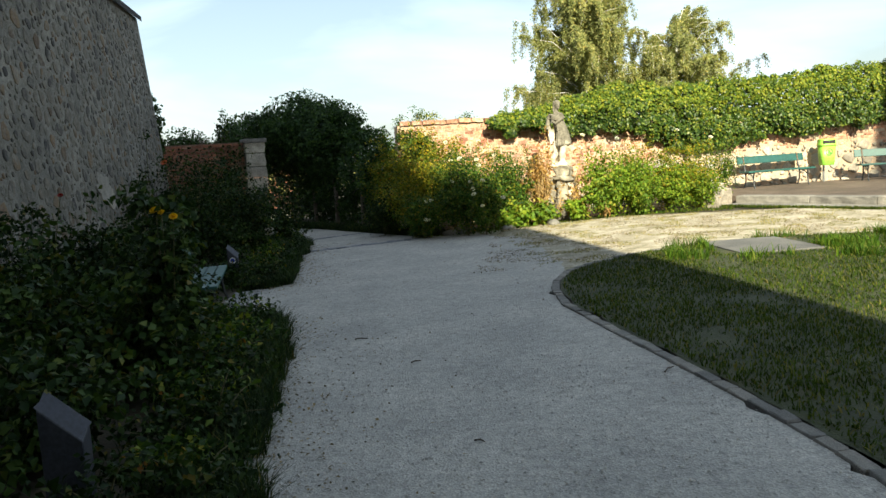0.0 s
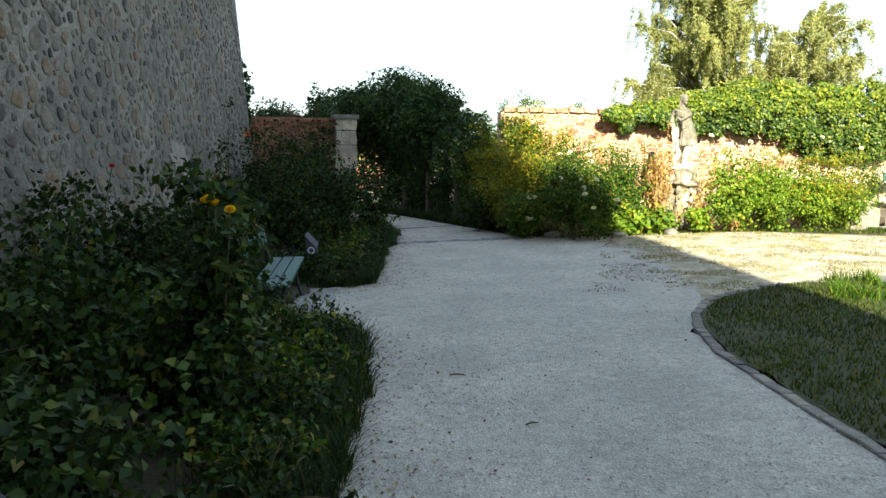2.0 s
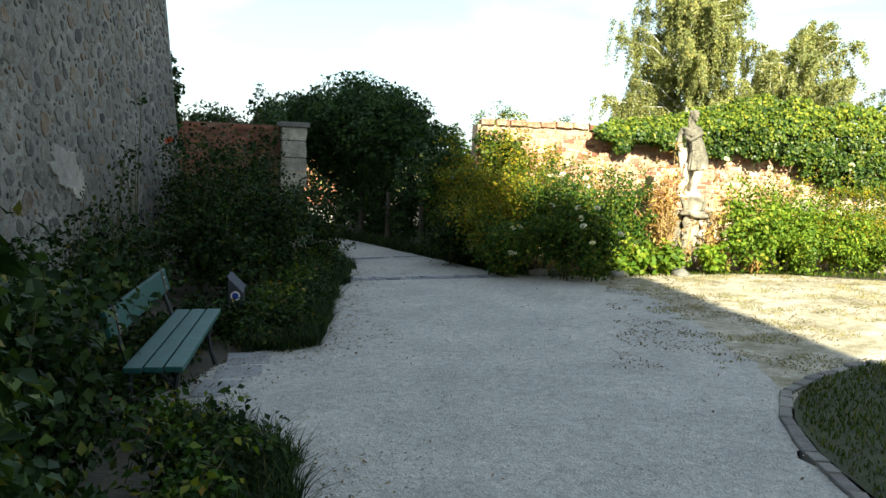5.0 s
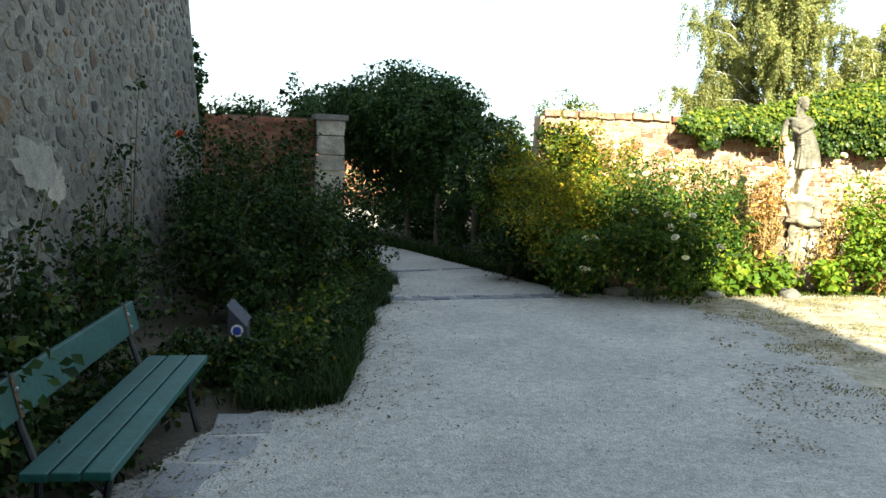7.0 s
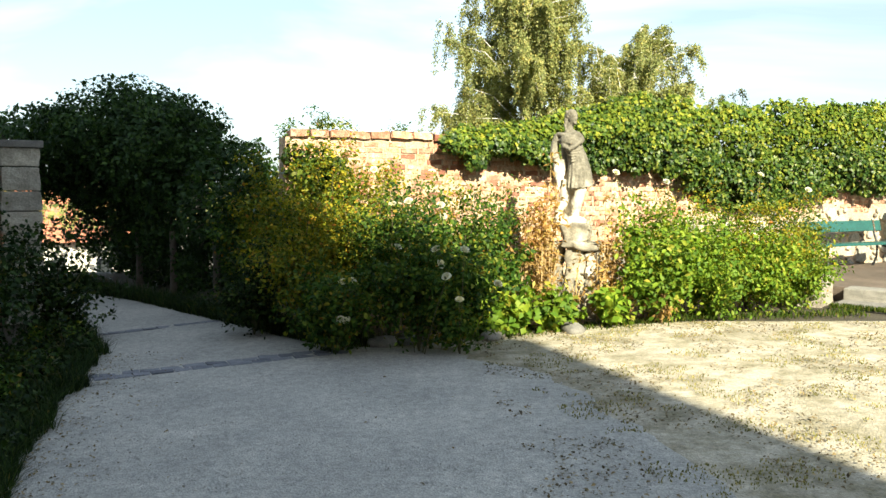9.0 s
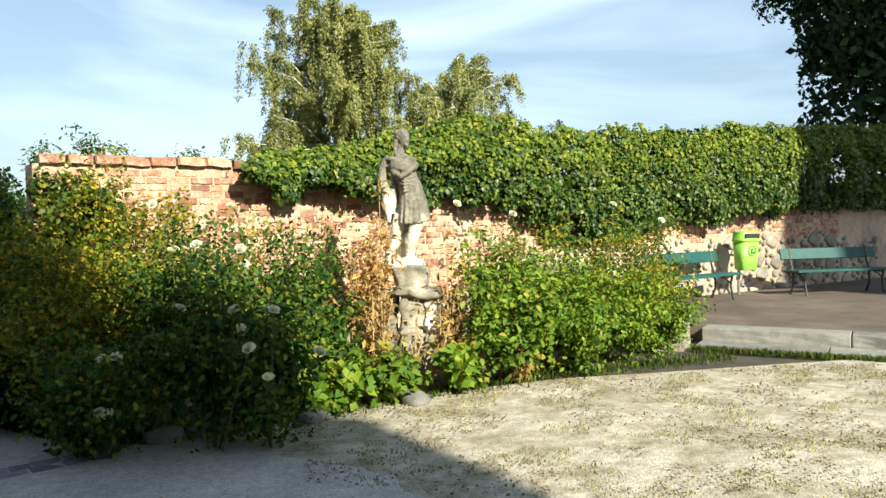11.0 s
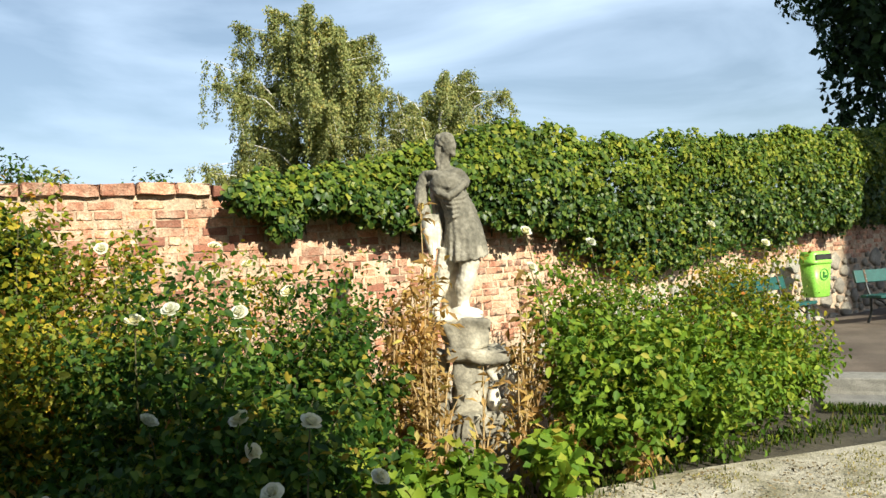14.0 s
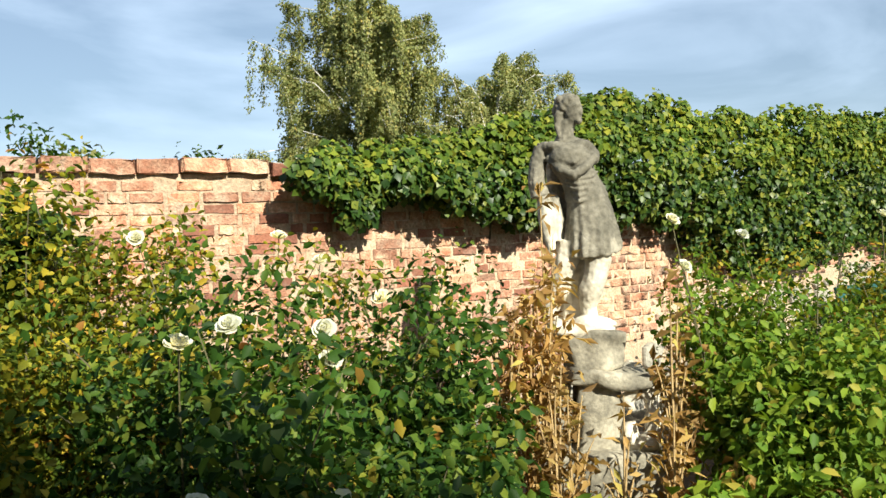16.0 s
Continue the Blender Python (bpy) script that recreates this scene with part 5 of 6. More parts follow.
def ivy_run(name, x0, x1, n, label, leaf, thick=0.34):
    """Ivy in overhanging clumps: dark glossy leaves in the hollows, yellower flowering heads on the upper growth."""
    root = empty(name, (0, 0, 0))
    wx, wy = np.array(WALL).T

    def face(x, u):
        lo = np.interp(x, *np.array(IVY_LOW).T) + 0.12 * np.array([noise.noise((a * 3.1, 0.0, 2.0)) for a in x])
        hi = np.interp(x, *np.array(IVY_TOP).T) + 0.10 * np.array([noise.noise((a * 2.3, 5.0, 2.0)) for a in x]) + 0.05 * np.array([noise.noise((a * 7.0, 5.0, 4.0)) for a in x])
        zz = lo + (hi - lo) * u
        bulge = thick * (np.sin(np.pi * np.clip(u * 0.85 + 0.12, 0, 1)) ** 0.6)
        return zz, bulge * (1 + 0.9 * np.array([noise.noise((a * 1.7, b * 2.0, 0.0)) for a, b in zip(x, zz)]))

    def put(part_name, x, u, off, out, size, mat, spread):
        zz, d = face(x, u)
        pos = np.stack([x, np.interp(x, wx, wy) - d, zz], 1) + off
        leaves(part_name, pos, out, size, mat, root, rng=rng, width=0.9, droop=0.7, spread=spread)

    # the body behind: leaves at all depths, on top reaching back over the wall
    m = int(n * 0.45)
    x, u = rng.uniform(x0, x1, m), rng.uniform(0, 1, m)
    off = np.zeros((m, 3))
    off[:, 1] = rng.exponential(0.10, m).clip(0, 0.4) + np.where((u > 0.7) & (rng.uniform(0, 1, m) < 0.4), rng.uniform(0.1, 0.6, m), 0)
    put("foliage", x, u, off, np.stack([np.full(m, 0.2), np.full(m, -1.0), 0.35 + 0.9 * (u - 0.4)], 1), leaf, L_IVY, 0.8)
    # clumps
    per = 22
    c = int(n * 0.55 / per)
    cx, cu = rng.uniform(x0, x1, c), rng.uniform(0, 1, c) ** 0.85
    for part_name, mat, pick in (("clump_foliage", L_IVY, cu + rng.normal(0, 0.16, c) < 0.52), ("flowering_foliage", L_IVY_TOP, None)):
        if pick is None:
            pick = ~last
        last = pick
        k = int(pick.sum())
        if not k:
            continue
        x, u = np.repeat(cx[pick], per), np.repeat(cu[pick], per)
        d = rng.normal(0, 1, (k * per, 3))
        d /= np.linalg.norm(d, axis=1, keepdims=True)
        d[:, 1] = -np.abs(d[:, 1])
        size = np.repeat(rng.uniform(0.05, 0.115, k), per)[:, None]
        off = d * size * rng.uniform(0.6, 1.0, (k * per, 1)) + np.array([0, -0.02, 0])
        out = d + np.array([0.15, -0.5, 0.55])
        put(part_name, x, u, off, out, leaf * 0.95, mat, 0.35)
    for k in range(int((x1 - x0) * 5)):
        bm = bmesh.new()
        a = rng.uniform(x0, x1)
        z0, z1 = curve_at(IVY_LOW, a), curve_at(IVY_TOP, a)
        b = a + rng.uniform(-0.3, 0.3)
        tube(bm, [(a, wall_y(a) - 0.02, z0 - rng.uniform(0, 0.15)), (0.5 * (a + b), wall_y(0.5 * (a + b)) - 0.03, 0.5 * (z0 + z1)), (b, wall_y(b) - 0.02, z1 - 0.15)], [0.009, 0.008, 0.005], 4)
        part("stem", bm, M_BARK, root)
    return tagged(root, label, "ivy")


for x0, x1 in ((0.40, 3.0), (2.95, 5.8), (5.75, 8.9), (8.85, 14.0)):
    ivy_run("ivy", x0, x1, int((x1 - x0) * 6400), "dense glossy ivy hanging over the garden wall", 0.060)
# hanging creeper at the wall's open end, and sprays above the coping
bush("wall_creeper", -1.25, 16.60, 0.42, 1.98, 4200, L_IVY, "dark ivy wrapped round the end of the brick wall", "ivy", 0.075, 12, (), 610, low=0.5, width=0.9)
for k, x in enumerate((-1.75, -1.45, -1.1, -0.75, -0.4, -0.05, 0.25, 0.5)):
    y = wall_y(x) + 0.9
    bush("elder_spray", x, y, 0.55, (2.17 if k < 5 else 2.08) + 0.04 * math.sin(k * 2.0), 1000, L_ROSE, "leafy elder sprays rising behind the coping", "shrub", 0.055, 9, (), 620 + k, "shrubs behind the wall", low=0.88, width=0.45)

# ---- dark hedge beyond the gate, with its fence posts ----
def mound(name, blobs, n, mat, leaf, label, category, seed, shell=0.22, trunk=None):
    """A mass of leaves on the outer shell of overlapping blobs (x, y, z, rx, ry, rz), with trunks below."""
    rng = np.random.default_rng(seed)
    B = np.array(blobs, float)
    w = (B[:, 3] * B[:, 5] + B[:, 4] * B[:, 5])
    pick = rng.choice(len(B), n, p=w / w.sum())
    d = rng.normal(0, 1, (n, 3))
    d /= np.linalg.norm(d, axis=1, keepdims=True)
    rad = 1 - np.abs(rng.normal(0, shell, n))
    c = B[pick]
    pos = c[:, :3] + d * c[:, 3:] * rad[:, None]
    pos += 0.34 * np.array([[noise.noise(tuple(p * 1.3)), noise.noise(tuple(p * 1.3 + 9)), noise.noise(tuple(p * 1.3 + 19))] for p in pos])
    pos += 0.14 * np.array([[noise.noise(tuple(p * 3.9)), noise.noise(tuple(p * 3.9 + 9)), noise.noise(tuple(p * 3.9 + 19))] for p in pos])
    root = empty(name, (B[:, 0].mean(), B[:, 1].mean(), 0))
    off = np.array(root.matrix_world.translation)
    keep = pos[:, 2] > -0.15
    leaves("foliage", (pos - off)[keep], (d + np.array([0, 0, 0.35]))[keep], leaf, mat, root, rng=rng, plain=True)
    bm = bmesh.new()
    for b in (trunk or blobs):
        p = Vector(b[:3]) - Vector(off)
        tube(bm, [(p.x, p.y, gz(0) - 0.25), (p.x + 0.08, p.y, p.z * 0.4), (p.x, p.y, p.z)], [0.06, 0.045, 0.015], 6)
        for k in range(7):
            a = rng.uniform(0, 6.28)
            e = p + Vector((math.cos(a) * b[3], math.sin(a) * b[4], rng.uniform(-0.4, 0.9) * b[5])) * 0.85
            tube(bm, [tuple(p * 0.98), tuple((p + e) * 0.5 + Vector((0, 0, 0.1))), tuple(e)], [0.02, 0.012, 0.004], 4)
    part("trunk", bm, M_BARK, root)
    return tagged(root, label, category)


mound("hedge", [(-1.9, 17.7, 0.9, 0.75, 0.8, 1.0), (-2.6, 18.6, 1.05, 0.85, 0.9, 1.2), (-3.3, 19.6, 1.25, 0.95, 1.0, 1.45), (-4.1, 20.6, 1.4, 1.0, 1.0, 1.7), (-4.9, 21.6, 1.4, 1.0, 1.0, 1.6), (-5.7, 22.8, 1.3, 1.0, 1.0, 1.5)], 44000, L_HEDGE, 0.08, "dense dark hedge lining the path beyond the gate", "hedge", 700, shell=0.16)
mound("hedge", [(-4.1, 19.8, 2.05, 0.95, 1.1, 0.9), (-4.9, 20.2, 2.3, 1.2, 1.1, 0.85), (-5.9, 20.6, 2.2, 1.1, 1.1, 0.75), (-4.7, 21.4, 2.2, 1.2, 1.0, 0.95), (-6.6, 21.2, 1.95, 0.9, 0.9, 0.7), (-5.3, 20.4, 1.75, 0.9, 0.8, 0.55)], 36000, L_HEDGE, 0.08, "overgrown hedge arching over the path", "hedge", 701, shell=0.2, trunk=[(-3.6, 20.6, 2.0, 1, 1, 0.8), (-7.2, 21.6, 1.9, 1, 1, 0.7)])
mound("hedge", [(-7.4, 19.2, 1.1, 0.9, 1.0, 1.2), (-7.9, 20.6, 1.2, 0.9, 1.0, 1.3), (-8.8, 18.2, 1.3, 1.2, 1.0, 1.1), (-6.7, 17.9, 0.75, 0.5, 0.7, 0.6)], 17000, L_HEDGE, 0.08, "dark bushes behind the gate pier", "hedge", 702)
mound("red_creeper", [(7.9, 20.45, 2.86, 0.30, 0.16, 0.10), (8.25, 20.55, 2.92, 0.22, 0.16, 0.09)], 420, L_RED, 0.075, "reddening creeper growing through the top of the ivy", "creeper", 709, shell=0.4, trunk=[(8.1, 20.42, 2.7, 0.2, 0.1, 0.15)])
mound("shrub", [(-1.2, 18.2, 1.7, 0.7, 0.6, 0.75), (-0.4, 18.4, 1.6, 0.7, 0.5, 0.7)], 3000, L_BIRCH, 0.07, "feathery shrub behind the end of the wall", "shrub", 703, shell=0.4)
mound("shrub", [(-6.2, 17.3, 1.95, 0.6, 0.3, 0.35), (-5.5, 17.5, 2.05, 0.5, 0.3, 0.30), (-6.9, 17.1, 1.95, 0.5, 0.3, 0.35)], 3000, L_HEDGE, 0.07, "twiggy creeper on top of the brick wall", "shrub", 704, shell=0.5)
bush("sapling", -5.75, 17.4, 0.36, 2.45, 600, L_HEDGE, "thin sapling rising behind the brick wall", "shrub", 0.06, 6, (), 705, low=0.75)
bush("wall_creeper", -5.2, 16.45, 0.5, 2.1, 1300, L_SHADED, "creeper climbing the brick wall by the pier", "creeper", 0.07, 10, (), 706, low=0.3, width=0.8)
bush("tower_creeper", -6.50, 15.86, 0.15, 2.9, 3000, L_HEDGE, "creeper hanging on the corner of the tower", "creeper", 0.065, 11, (), 707, low=0.45, width=0.8)
for k, (x, y) in enumerate(((-1.75, 16.75), (-2.7, 17.95), (-3.6, 19.05), (-4.4, 19.95))):
    bm = bmesh.new()
    tube(bm, [(0, 0, -0.1), (0.01, 0, 0.5), (0, 0.01, 0.95)], [0.055, 0.052, 0.048], 8)
    o = part("fence_post", bm, M_WOOD)
    o.matrix_world = pose(x, y, gz(x))
    tagged(o, "rough grey wooden post at the foot of the hedge", "post", "posts along the hedge")

# ---- trees ----
def birch(name, x, y, z0, top, spread, n, label, seed, droop=1.5):
    rng = np.random.default_rng(seed)
    root = empty(name, (x, y, z0))
    H = top - z0
    bm = bmesh.new()
    tube(bm, [(0, 0, 0), (0.15, 0, H * 0.35), (-0.1, 0.05, H * 0.65), (0.05, 0, H * 0.86)], [0.20, 0.12, 0.06, 0.02], 9)
    part("trunk", bm, M_BIRCH, root, "white birch bark with dark marks")
    pos, out = [], []
    limbs = 64
    for k in range(limbs):
        u = rng.uniform(0.36, 0.97)
        a = 2.4 * k + rng.uniform(-0.4, 0.4)
        ln = spread * (1.05 - 0.52 * abs(u - 0.58) / 0.42) * rng.uniform(0.5, 0.92)
        s = Vector((0, 0, H * u * 0.86))
        e = s + Vector((math.cos(a) * ln, math.sin(a) * ln, rng.uniform(0.10, 0.35 + 0.4 * u) * ln))
        mid = (s + e) * 0.5 + Vector((0, 0, 0.16 * ln))
        bm = bmesh.new()
        tube(bm, [tuple(s), tuple(mid), tuple(e)], [0.026, 0.014, 0.004], 5)
        strands = 15
        for j in range(strands):
            v = (j + rng.uniform(0, 1)) / strands
            p = s * (1 - v) ** 2 + mid * 2 * v * (1 - v) + e * v * v
            if v < 0.14:
                continue
            L = droop * rng.uniform(0.2, 1.0) ** 1.3
            q = Vector((rng.normal(0, 0.16), rng.normal(0, 0.16), 0))
            m = int(n / (limbs * strands))
            w = rng.uniform(0, 1, m) ** 0.8
            line = np.array(p)[None] + np.outer(w, np.array(q)) + np.stack([np.zeros(m), np.zeros(m), 0.12 * np.sin(w * 3) - L * w ** 1.3], 1)
            pos.append(line + rng.normal(0, 0.05, (m, 3)))
            out.append(np.tile([[math.cos(a), math.sin(a), 0.3]], (m, 1)))
            if j % 4 == 0:
                tube(bm, [tuple(p), tuple(p + q * 0.5 + Vector((0, 0, -L * 0.4))), tuple(p + q + Vector((0, 0, -L * 0.9)))], [0.008, 0.006, 0.003], 3)
        part("limb", bm, M_BIRCH, root)
    leaves("crown", np.concatenate(pos), np.concatenate(out), 0.066, L_BIRCH, root, rng=rng, droop=0.9, width=0.62, plain=True)
    return tagged(root, label, "tree")


birch("birch_tree", 3.0, 30.0, -1.8, 8.3, 3.2, 250000, "weeping birch with yellowing autumn leaves beyond the wall", 801)
birch("birch_tree", 6.3, 30.5, -1.8, 6.9, 3.1, 120000, "smaller weeping birch beside the first", 802, 1.2)
mound("dark_tree", [(14.2, 24.0, 4.2, 1.6, 1.6, 1.9), (14.8, 24.4, 6.6, 2.1, 2.0, 2.2), (13.6, 23.8, 8.2, 2.0, 2.0, 1.5), (15.6, 23.5, 5.0, 2.0, 1.8, 2.4), (13.2, 23.9, 5.8, 0.9, 1.0, 1.4)], 15000, L_TREE, 0.20, "tall dark broadleaf tree against the light", "tree", 810, shell=0.3, trunk=[(14.6, 24.2, 5.0, 1.8, 1.8, 2.2)])
mound("dark_tree", [(11.4, 23.6, 6.1, 0.6, 0.5, 0.38), (12.2, 23.6, 6.5, 0.8, 0.6, 0.4)], 900, L_TREE, 0.13, "overhanging leafy branch of the dark tree", "tree", 811, shell=0.5, trunk=[(14.0, 24.2, 6.3, 1.2, 1.0, 0.5)])
for k, (x, y, h) in enumerate(((-12.0, 40, 2.2), (-7.0, 44, 2.4), (0.0, 46, 2.2), (10, 48, 3.0), (20, 42, 3.0), (-20, 42, 2.6))):
    mound("far_bushes", [(x, y, h - 2.6, 3.4, 2.0, 2.0), (x + 3.2, y + 1, h - 3.0, 3.0, 2.0, 1.7)], 1800, L_BIRCH, 0.28, "distant trees beyond the garden", "tree", 820 + k, shell=0.3)

# ---- distant house seen under the hedge ----
house = empty("house", (-16.2, 45.0, -5.1), 18)
bm = bmesh.new()
box(bm, (6.0, 7.0, 4.2), pose(0, 0, 2.1), 0.02)
part("wall", bm, M_PLASTER, house)
bm = bmesh.new()
vs = [bm.verts.new(p) for p in ((-3.3, -3.9, 4.1), (3.3, -3.9, 4.1), (3.3, 0, 6.6), (-3.3, 0, 6.6), (3.3, 3.9, 4.1), (-3.3, 3.9, 4.1))]
for q in ((0, 1, 2, 3), (3, 2, 4, 5), (0, 3, 5), (1, 4, 2), (0, 5, 4, 1)):
    bm.faces.new([vs[k] for k in q])
part("roof", bm, M_ROOF, house, "red tiled roof")
for x in (-1.8, 0.2, 2.0):
    bm = bmesh.new()
    box(bm, (0.8, 0.06, 1.1), pose(x, -3.51, 2.9), 0.01)
    w = part("window", bm, M_WHITE, house)
    bm = bmesh.new()
    box(bm, (0.62, 0.04, 0.92), pose(x, -3.54, 2.9), 0.005)
    part("pane", bm, M_GLASS, w)
tagged(house, "distant plastered house with a red tiled roof", "house")

# ---- grass, pebbles, fallen leaves ----
rng = np.random.default_rng(900)


def scatter(n, x0, x1, y0, y1, keep):
    x, y = rng.uniform(x0, x1, n), rng.uniform(y0, y1, n)
    ok = np.array([keep(a, b) for a, b in zip(x, y)])
    return np.stack([x[ok], y[ok], np.array([gz(a) for a in x[ok]]) + 0.012], 1)


def on_lawn(x, y):
    return x > curve_at(LAWN_LEFT, y) + 0.02 and y < 10.85 and not (3.55 < x < 4.75 and 9.3 < y < 10.7) and noise.noise((x * 1.3, y * 1.3, 4.0)) + 0.8 * noise.noise((x * 31, y * 31, 4.0)) > -0.45


g = scatter(120000, 1.6, 8.5, 1.5, 10.9, on_lawn)
tagged(blades("grass", g, 0.042, L_GRASS, width=0.0055, lean=0.7, rng=rng), "short dry-tipped lawn grass", "grass", kind="stuff")
g = scatter(16000, 2.9, 7.2, 8.7, 11.1, lambda x, y: not (3.62 < x < 4.68 and 9.4 < y < 10.62) and noise.noise((x * 1.9, y * 1.9, 6.0)) + 0.5 * noise.noise((x * 5, y * 5, 2.0)) > 0.08 + 0.10 * abs(y - 9.6) and on_lawn(x, y))
tagged(blades("grass", g, 0.125, L_TUFT, width=0.007, lean=0.7, rng=rng), "longer grass tufts round the stone slab", "grass", kind="stuff")


def on_sand(x, y):
    return x > curve_at(PATH_RIGHT, y) - 0.3 and noise.noise((x * 2.1, y * 2.1, 8.0)) + 0.5 * noise.noise((x * 6, y * 6, 1.0)) > 0.16 and not (y < 10.8 and x > 2.5) and (Vector((x, y)) - STEP_A).dot(STEP_N) < -0.05


g = scatter(62000, 0.6, 8.5, 9.4, 15.0, on_sand)
tagged(blades("grass", g, 0.015, L_DRYGRASS, width=0.005, rng=rng), "thin dry grass growing through the gravel", "grass", kind="stuff")
g = []
for _ in range(4200):
    u = rng.uniform(0, 5.5)
    p = STEP_A + STEP_DIR * u - STEP_N * rng.uniform(0.02, 0.22)
    g.append((p.x, p.y, 0.15))
for _ in range(2600):
    x = rng.uniform(-1.0, 5.0)
    g.append((x, 14.75 + 0.18 * x + rng.normal(0, 0.12), gz(x)))
tagged(blades("grass", g, 0.05, L_GRASS, width=0.007, rng=rng), "green grass at the foot of the steps and bed", "grass", kind="stuff")
g = []
for _ in range(26000):
    y = rng.uniform(1.0, 16.5)
    if 7.6 < y < 9.4:
        continue
    x = curve_at(PATH_LEFT, y) - abs(rng.normal(0, 0.26)) + 0.17 + 0.20 * noise.noise((y * 1.7, 3.0, 0.0)) + 0.10 * noise.noise((y * 6.0, 1.0, 0.0))
    g.append((x, y, gz(x)))
for _ in range(11000):
    y = rng.uniform(14.6, 21)
    x = curve_at(PATH_RIGHT, y) + abs(rng.normal(0, 0.35)) - 0.05
    g.append((x, y, gz(x)))
tagged(blades("grass", g, 0.15, L_SHADED, width=0.0042, lean=0.8, rng=rng), "long shade-darkened grass along the edges of the path", "grass", kind="stuff")

# loose stones on the path, fallen leaves and twigs
n = 9000
y = rng.uniform(1.5, 14.5, n)
u = rng.beta(0.7, 0.9, n)
xl = np.interp(y, *np.array(PATH_LEFT).T)
xr = np.interp(y, *np.array(PATH_RIGHT).T)
x = xl + (xr - xl) * u
s = rng.uniform(0.004, 0.011, n)
c = np.stack([x, y, np.array([gz(a) for a in x]) + 0.014], 1)
tpl = np.array([(1, 0, 0), (-0.2, 0.95, 0), (-0.9, -0.3, 0), (0.2, -1, 0), (0.1, 0.05, 0.9)])
jit = tpl[None] * (1 + rng.uniform(-0.3, 0.3, (n, 5, 3))) * s[:, None, None]
v = c[:, None] + jit
f = (np.arange(n)[:, None, None] * 5 + np.array([[0, 1, 4], [1, 2, 4], [2, 3, 4], [3, 0, 4]])[None]).reshape(-1, 3)
tagged(raw("gravel", v.reshape(-1, 3), f, M_CHIP), "loose limestone chips on the path", "gravel", kind="stuff")
n = 3000
y = rng.uniform(1, 14.6, n)
edge = rng.uniform(0, 1, n) < 0.95
x = np.where(edge, np.interp(y, *np.array(PATH_LEFT).T) + np.abs(rng.normal(0, 0.35, n)), rng.uniform(-1.5, 1.6, n))
p = np.stack([x, y, np.array([gz(a) for a in x]) + 0.022], 1)
tagged(leaves("fallen_leaves", p, np.tile([[0, 0, 1.0]], (n, 1)), 0.024, L_LITTER, rng=rng, droop=0.0, spread=0.3), "dry brown leaves fallen on the path", "leaves", kind="stuff")
n = 15000
x, y = rng.uniform(0.6, 6.0, n), rng.uniform(9.4, 15.0, n)
ok = np.array([noise.noise((a * 1.6, b * 1.6, 3.0)) > 0.0 for a, b in zip(x, y)])
p = np.stack([x, y, np.array([gz(a) for a in x]) + 0.022], 1)[ok]
tagged(leaves("fallen_leaves", p, np.tile([[0, 0, 1.0]], (len(p), 1)), 0.024, L_LITTER, rng=rng, droop=0.0, spread=0.35), "dry leaves lying in the sandy grass", "leaves", kind="stuff")
for k, (x, y, ln, a) in enumerate(((2.29, 4.52, 0.14, 60), (-0.08, 6.13, 0.11, 10), (1.17, 3.42, 0.06, -20), (0.55, 5.2, 0.08, 40))):
    bm = bmesh.new()
    tube(bm, [(-ln / 2, 0, 0), (0, 0.012, 0.004), (ln / 2, 0, 0)], [0.006, 0.006, 0.003], 5)
    o = part("twig", bm, M_BARK)
    o.matrix_world = pose(x, y, gz(x) + 0.02, 0, 0, a)
    tagged(o, "small broken twig on the gravel", "twig", "twigs on the path")

# ---- pieces of the setting, last ----
# kerb of granite setts along the lawn
kerb = tagged(empty("kerb", (0, 0, 0)), "kerb of small granite setts between path and lawn", "kerb", kind="structure")
line = [(k[1], k[0]) for k in KERB if k[0] >= 0] + [(2.95, 10.05)]
rng = random.Random(12)
SETTS, KERBS = [], []
for k in range(5):
    bm = bmesh.new()
    box(bm, (1, 1, 1), Matrix(), 0.09)
    for v in bm.verts:
        v.co += Vector((rng.uniform(-1, 1), rng.uniform(-1, 1), rng.uniform(-1, 1))) * 0.03
    me = bpy.data.meshes.new("sett")
    bm.to_mesh(me)
    bm.free()
    me.materials.append(M_SETT)
    SETTS.append(me)
    me = me.copy()
    me.materials[0] = M_GRANITE
    KERBS.append(me)


def row_of_setts(parent, pts, length, width, height, lift, kinds, z_of=gz):
    dist = [0.0]
    for a, b in zip(pts, pts[1:]):
        dist.append(dist[-1] + math.dist(a, b))
    d = 0.0
    while d < dist[-1]:
        ln = length * rng.uniform(0.8, 1.2)
        q = min(d + ln / 2, dist[-1])
        x, y = np.interp(q, dist, [p[0] for p in pts]), np.interp(q, dist, [p[1] for p in pts])
        q2 = min(q + 0.05, dist[-1])
        x2, y2 = np.interp(q2, dist, [p[0] for p in pts]), np.interp(q2, dist, [p[1] for p in pts])
        a = math.degrees(math.atan2(y2 - y, x2 - x)) if q2 > q else 0.0
        o = new("sett", rng.choice(kinds))
        o.parent = parent
        o.matrix_world = pose(x, y, z_of(x) + lift + rng.uniform(-0.004, 0.004), rng.uniform(-3, 3), rng.uniform(-3, 3), a + rng.uniform(-3, 3)) @ Matrix.Diagonal((ln * 0.96, width * rng.uniform(0.9, 1.1), height, 1))
        d += ln


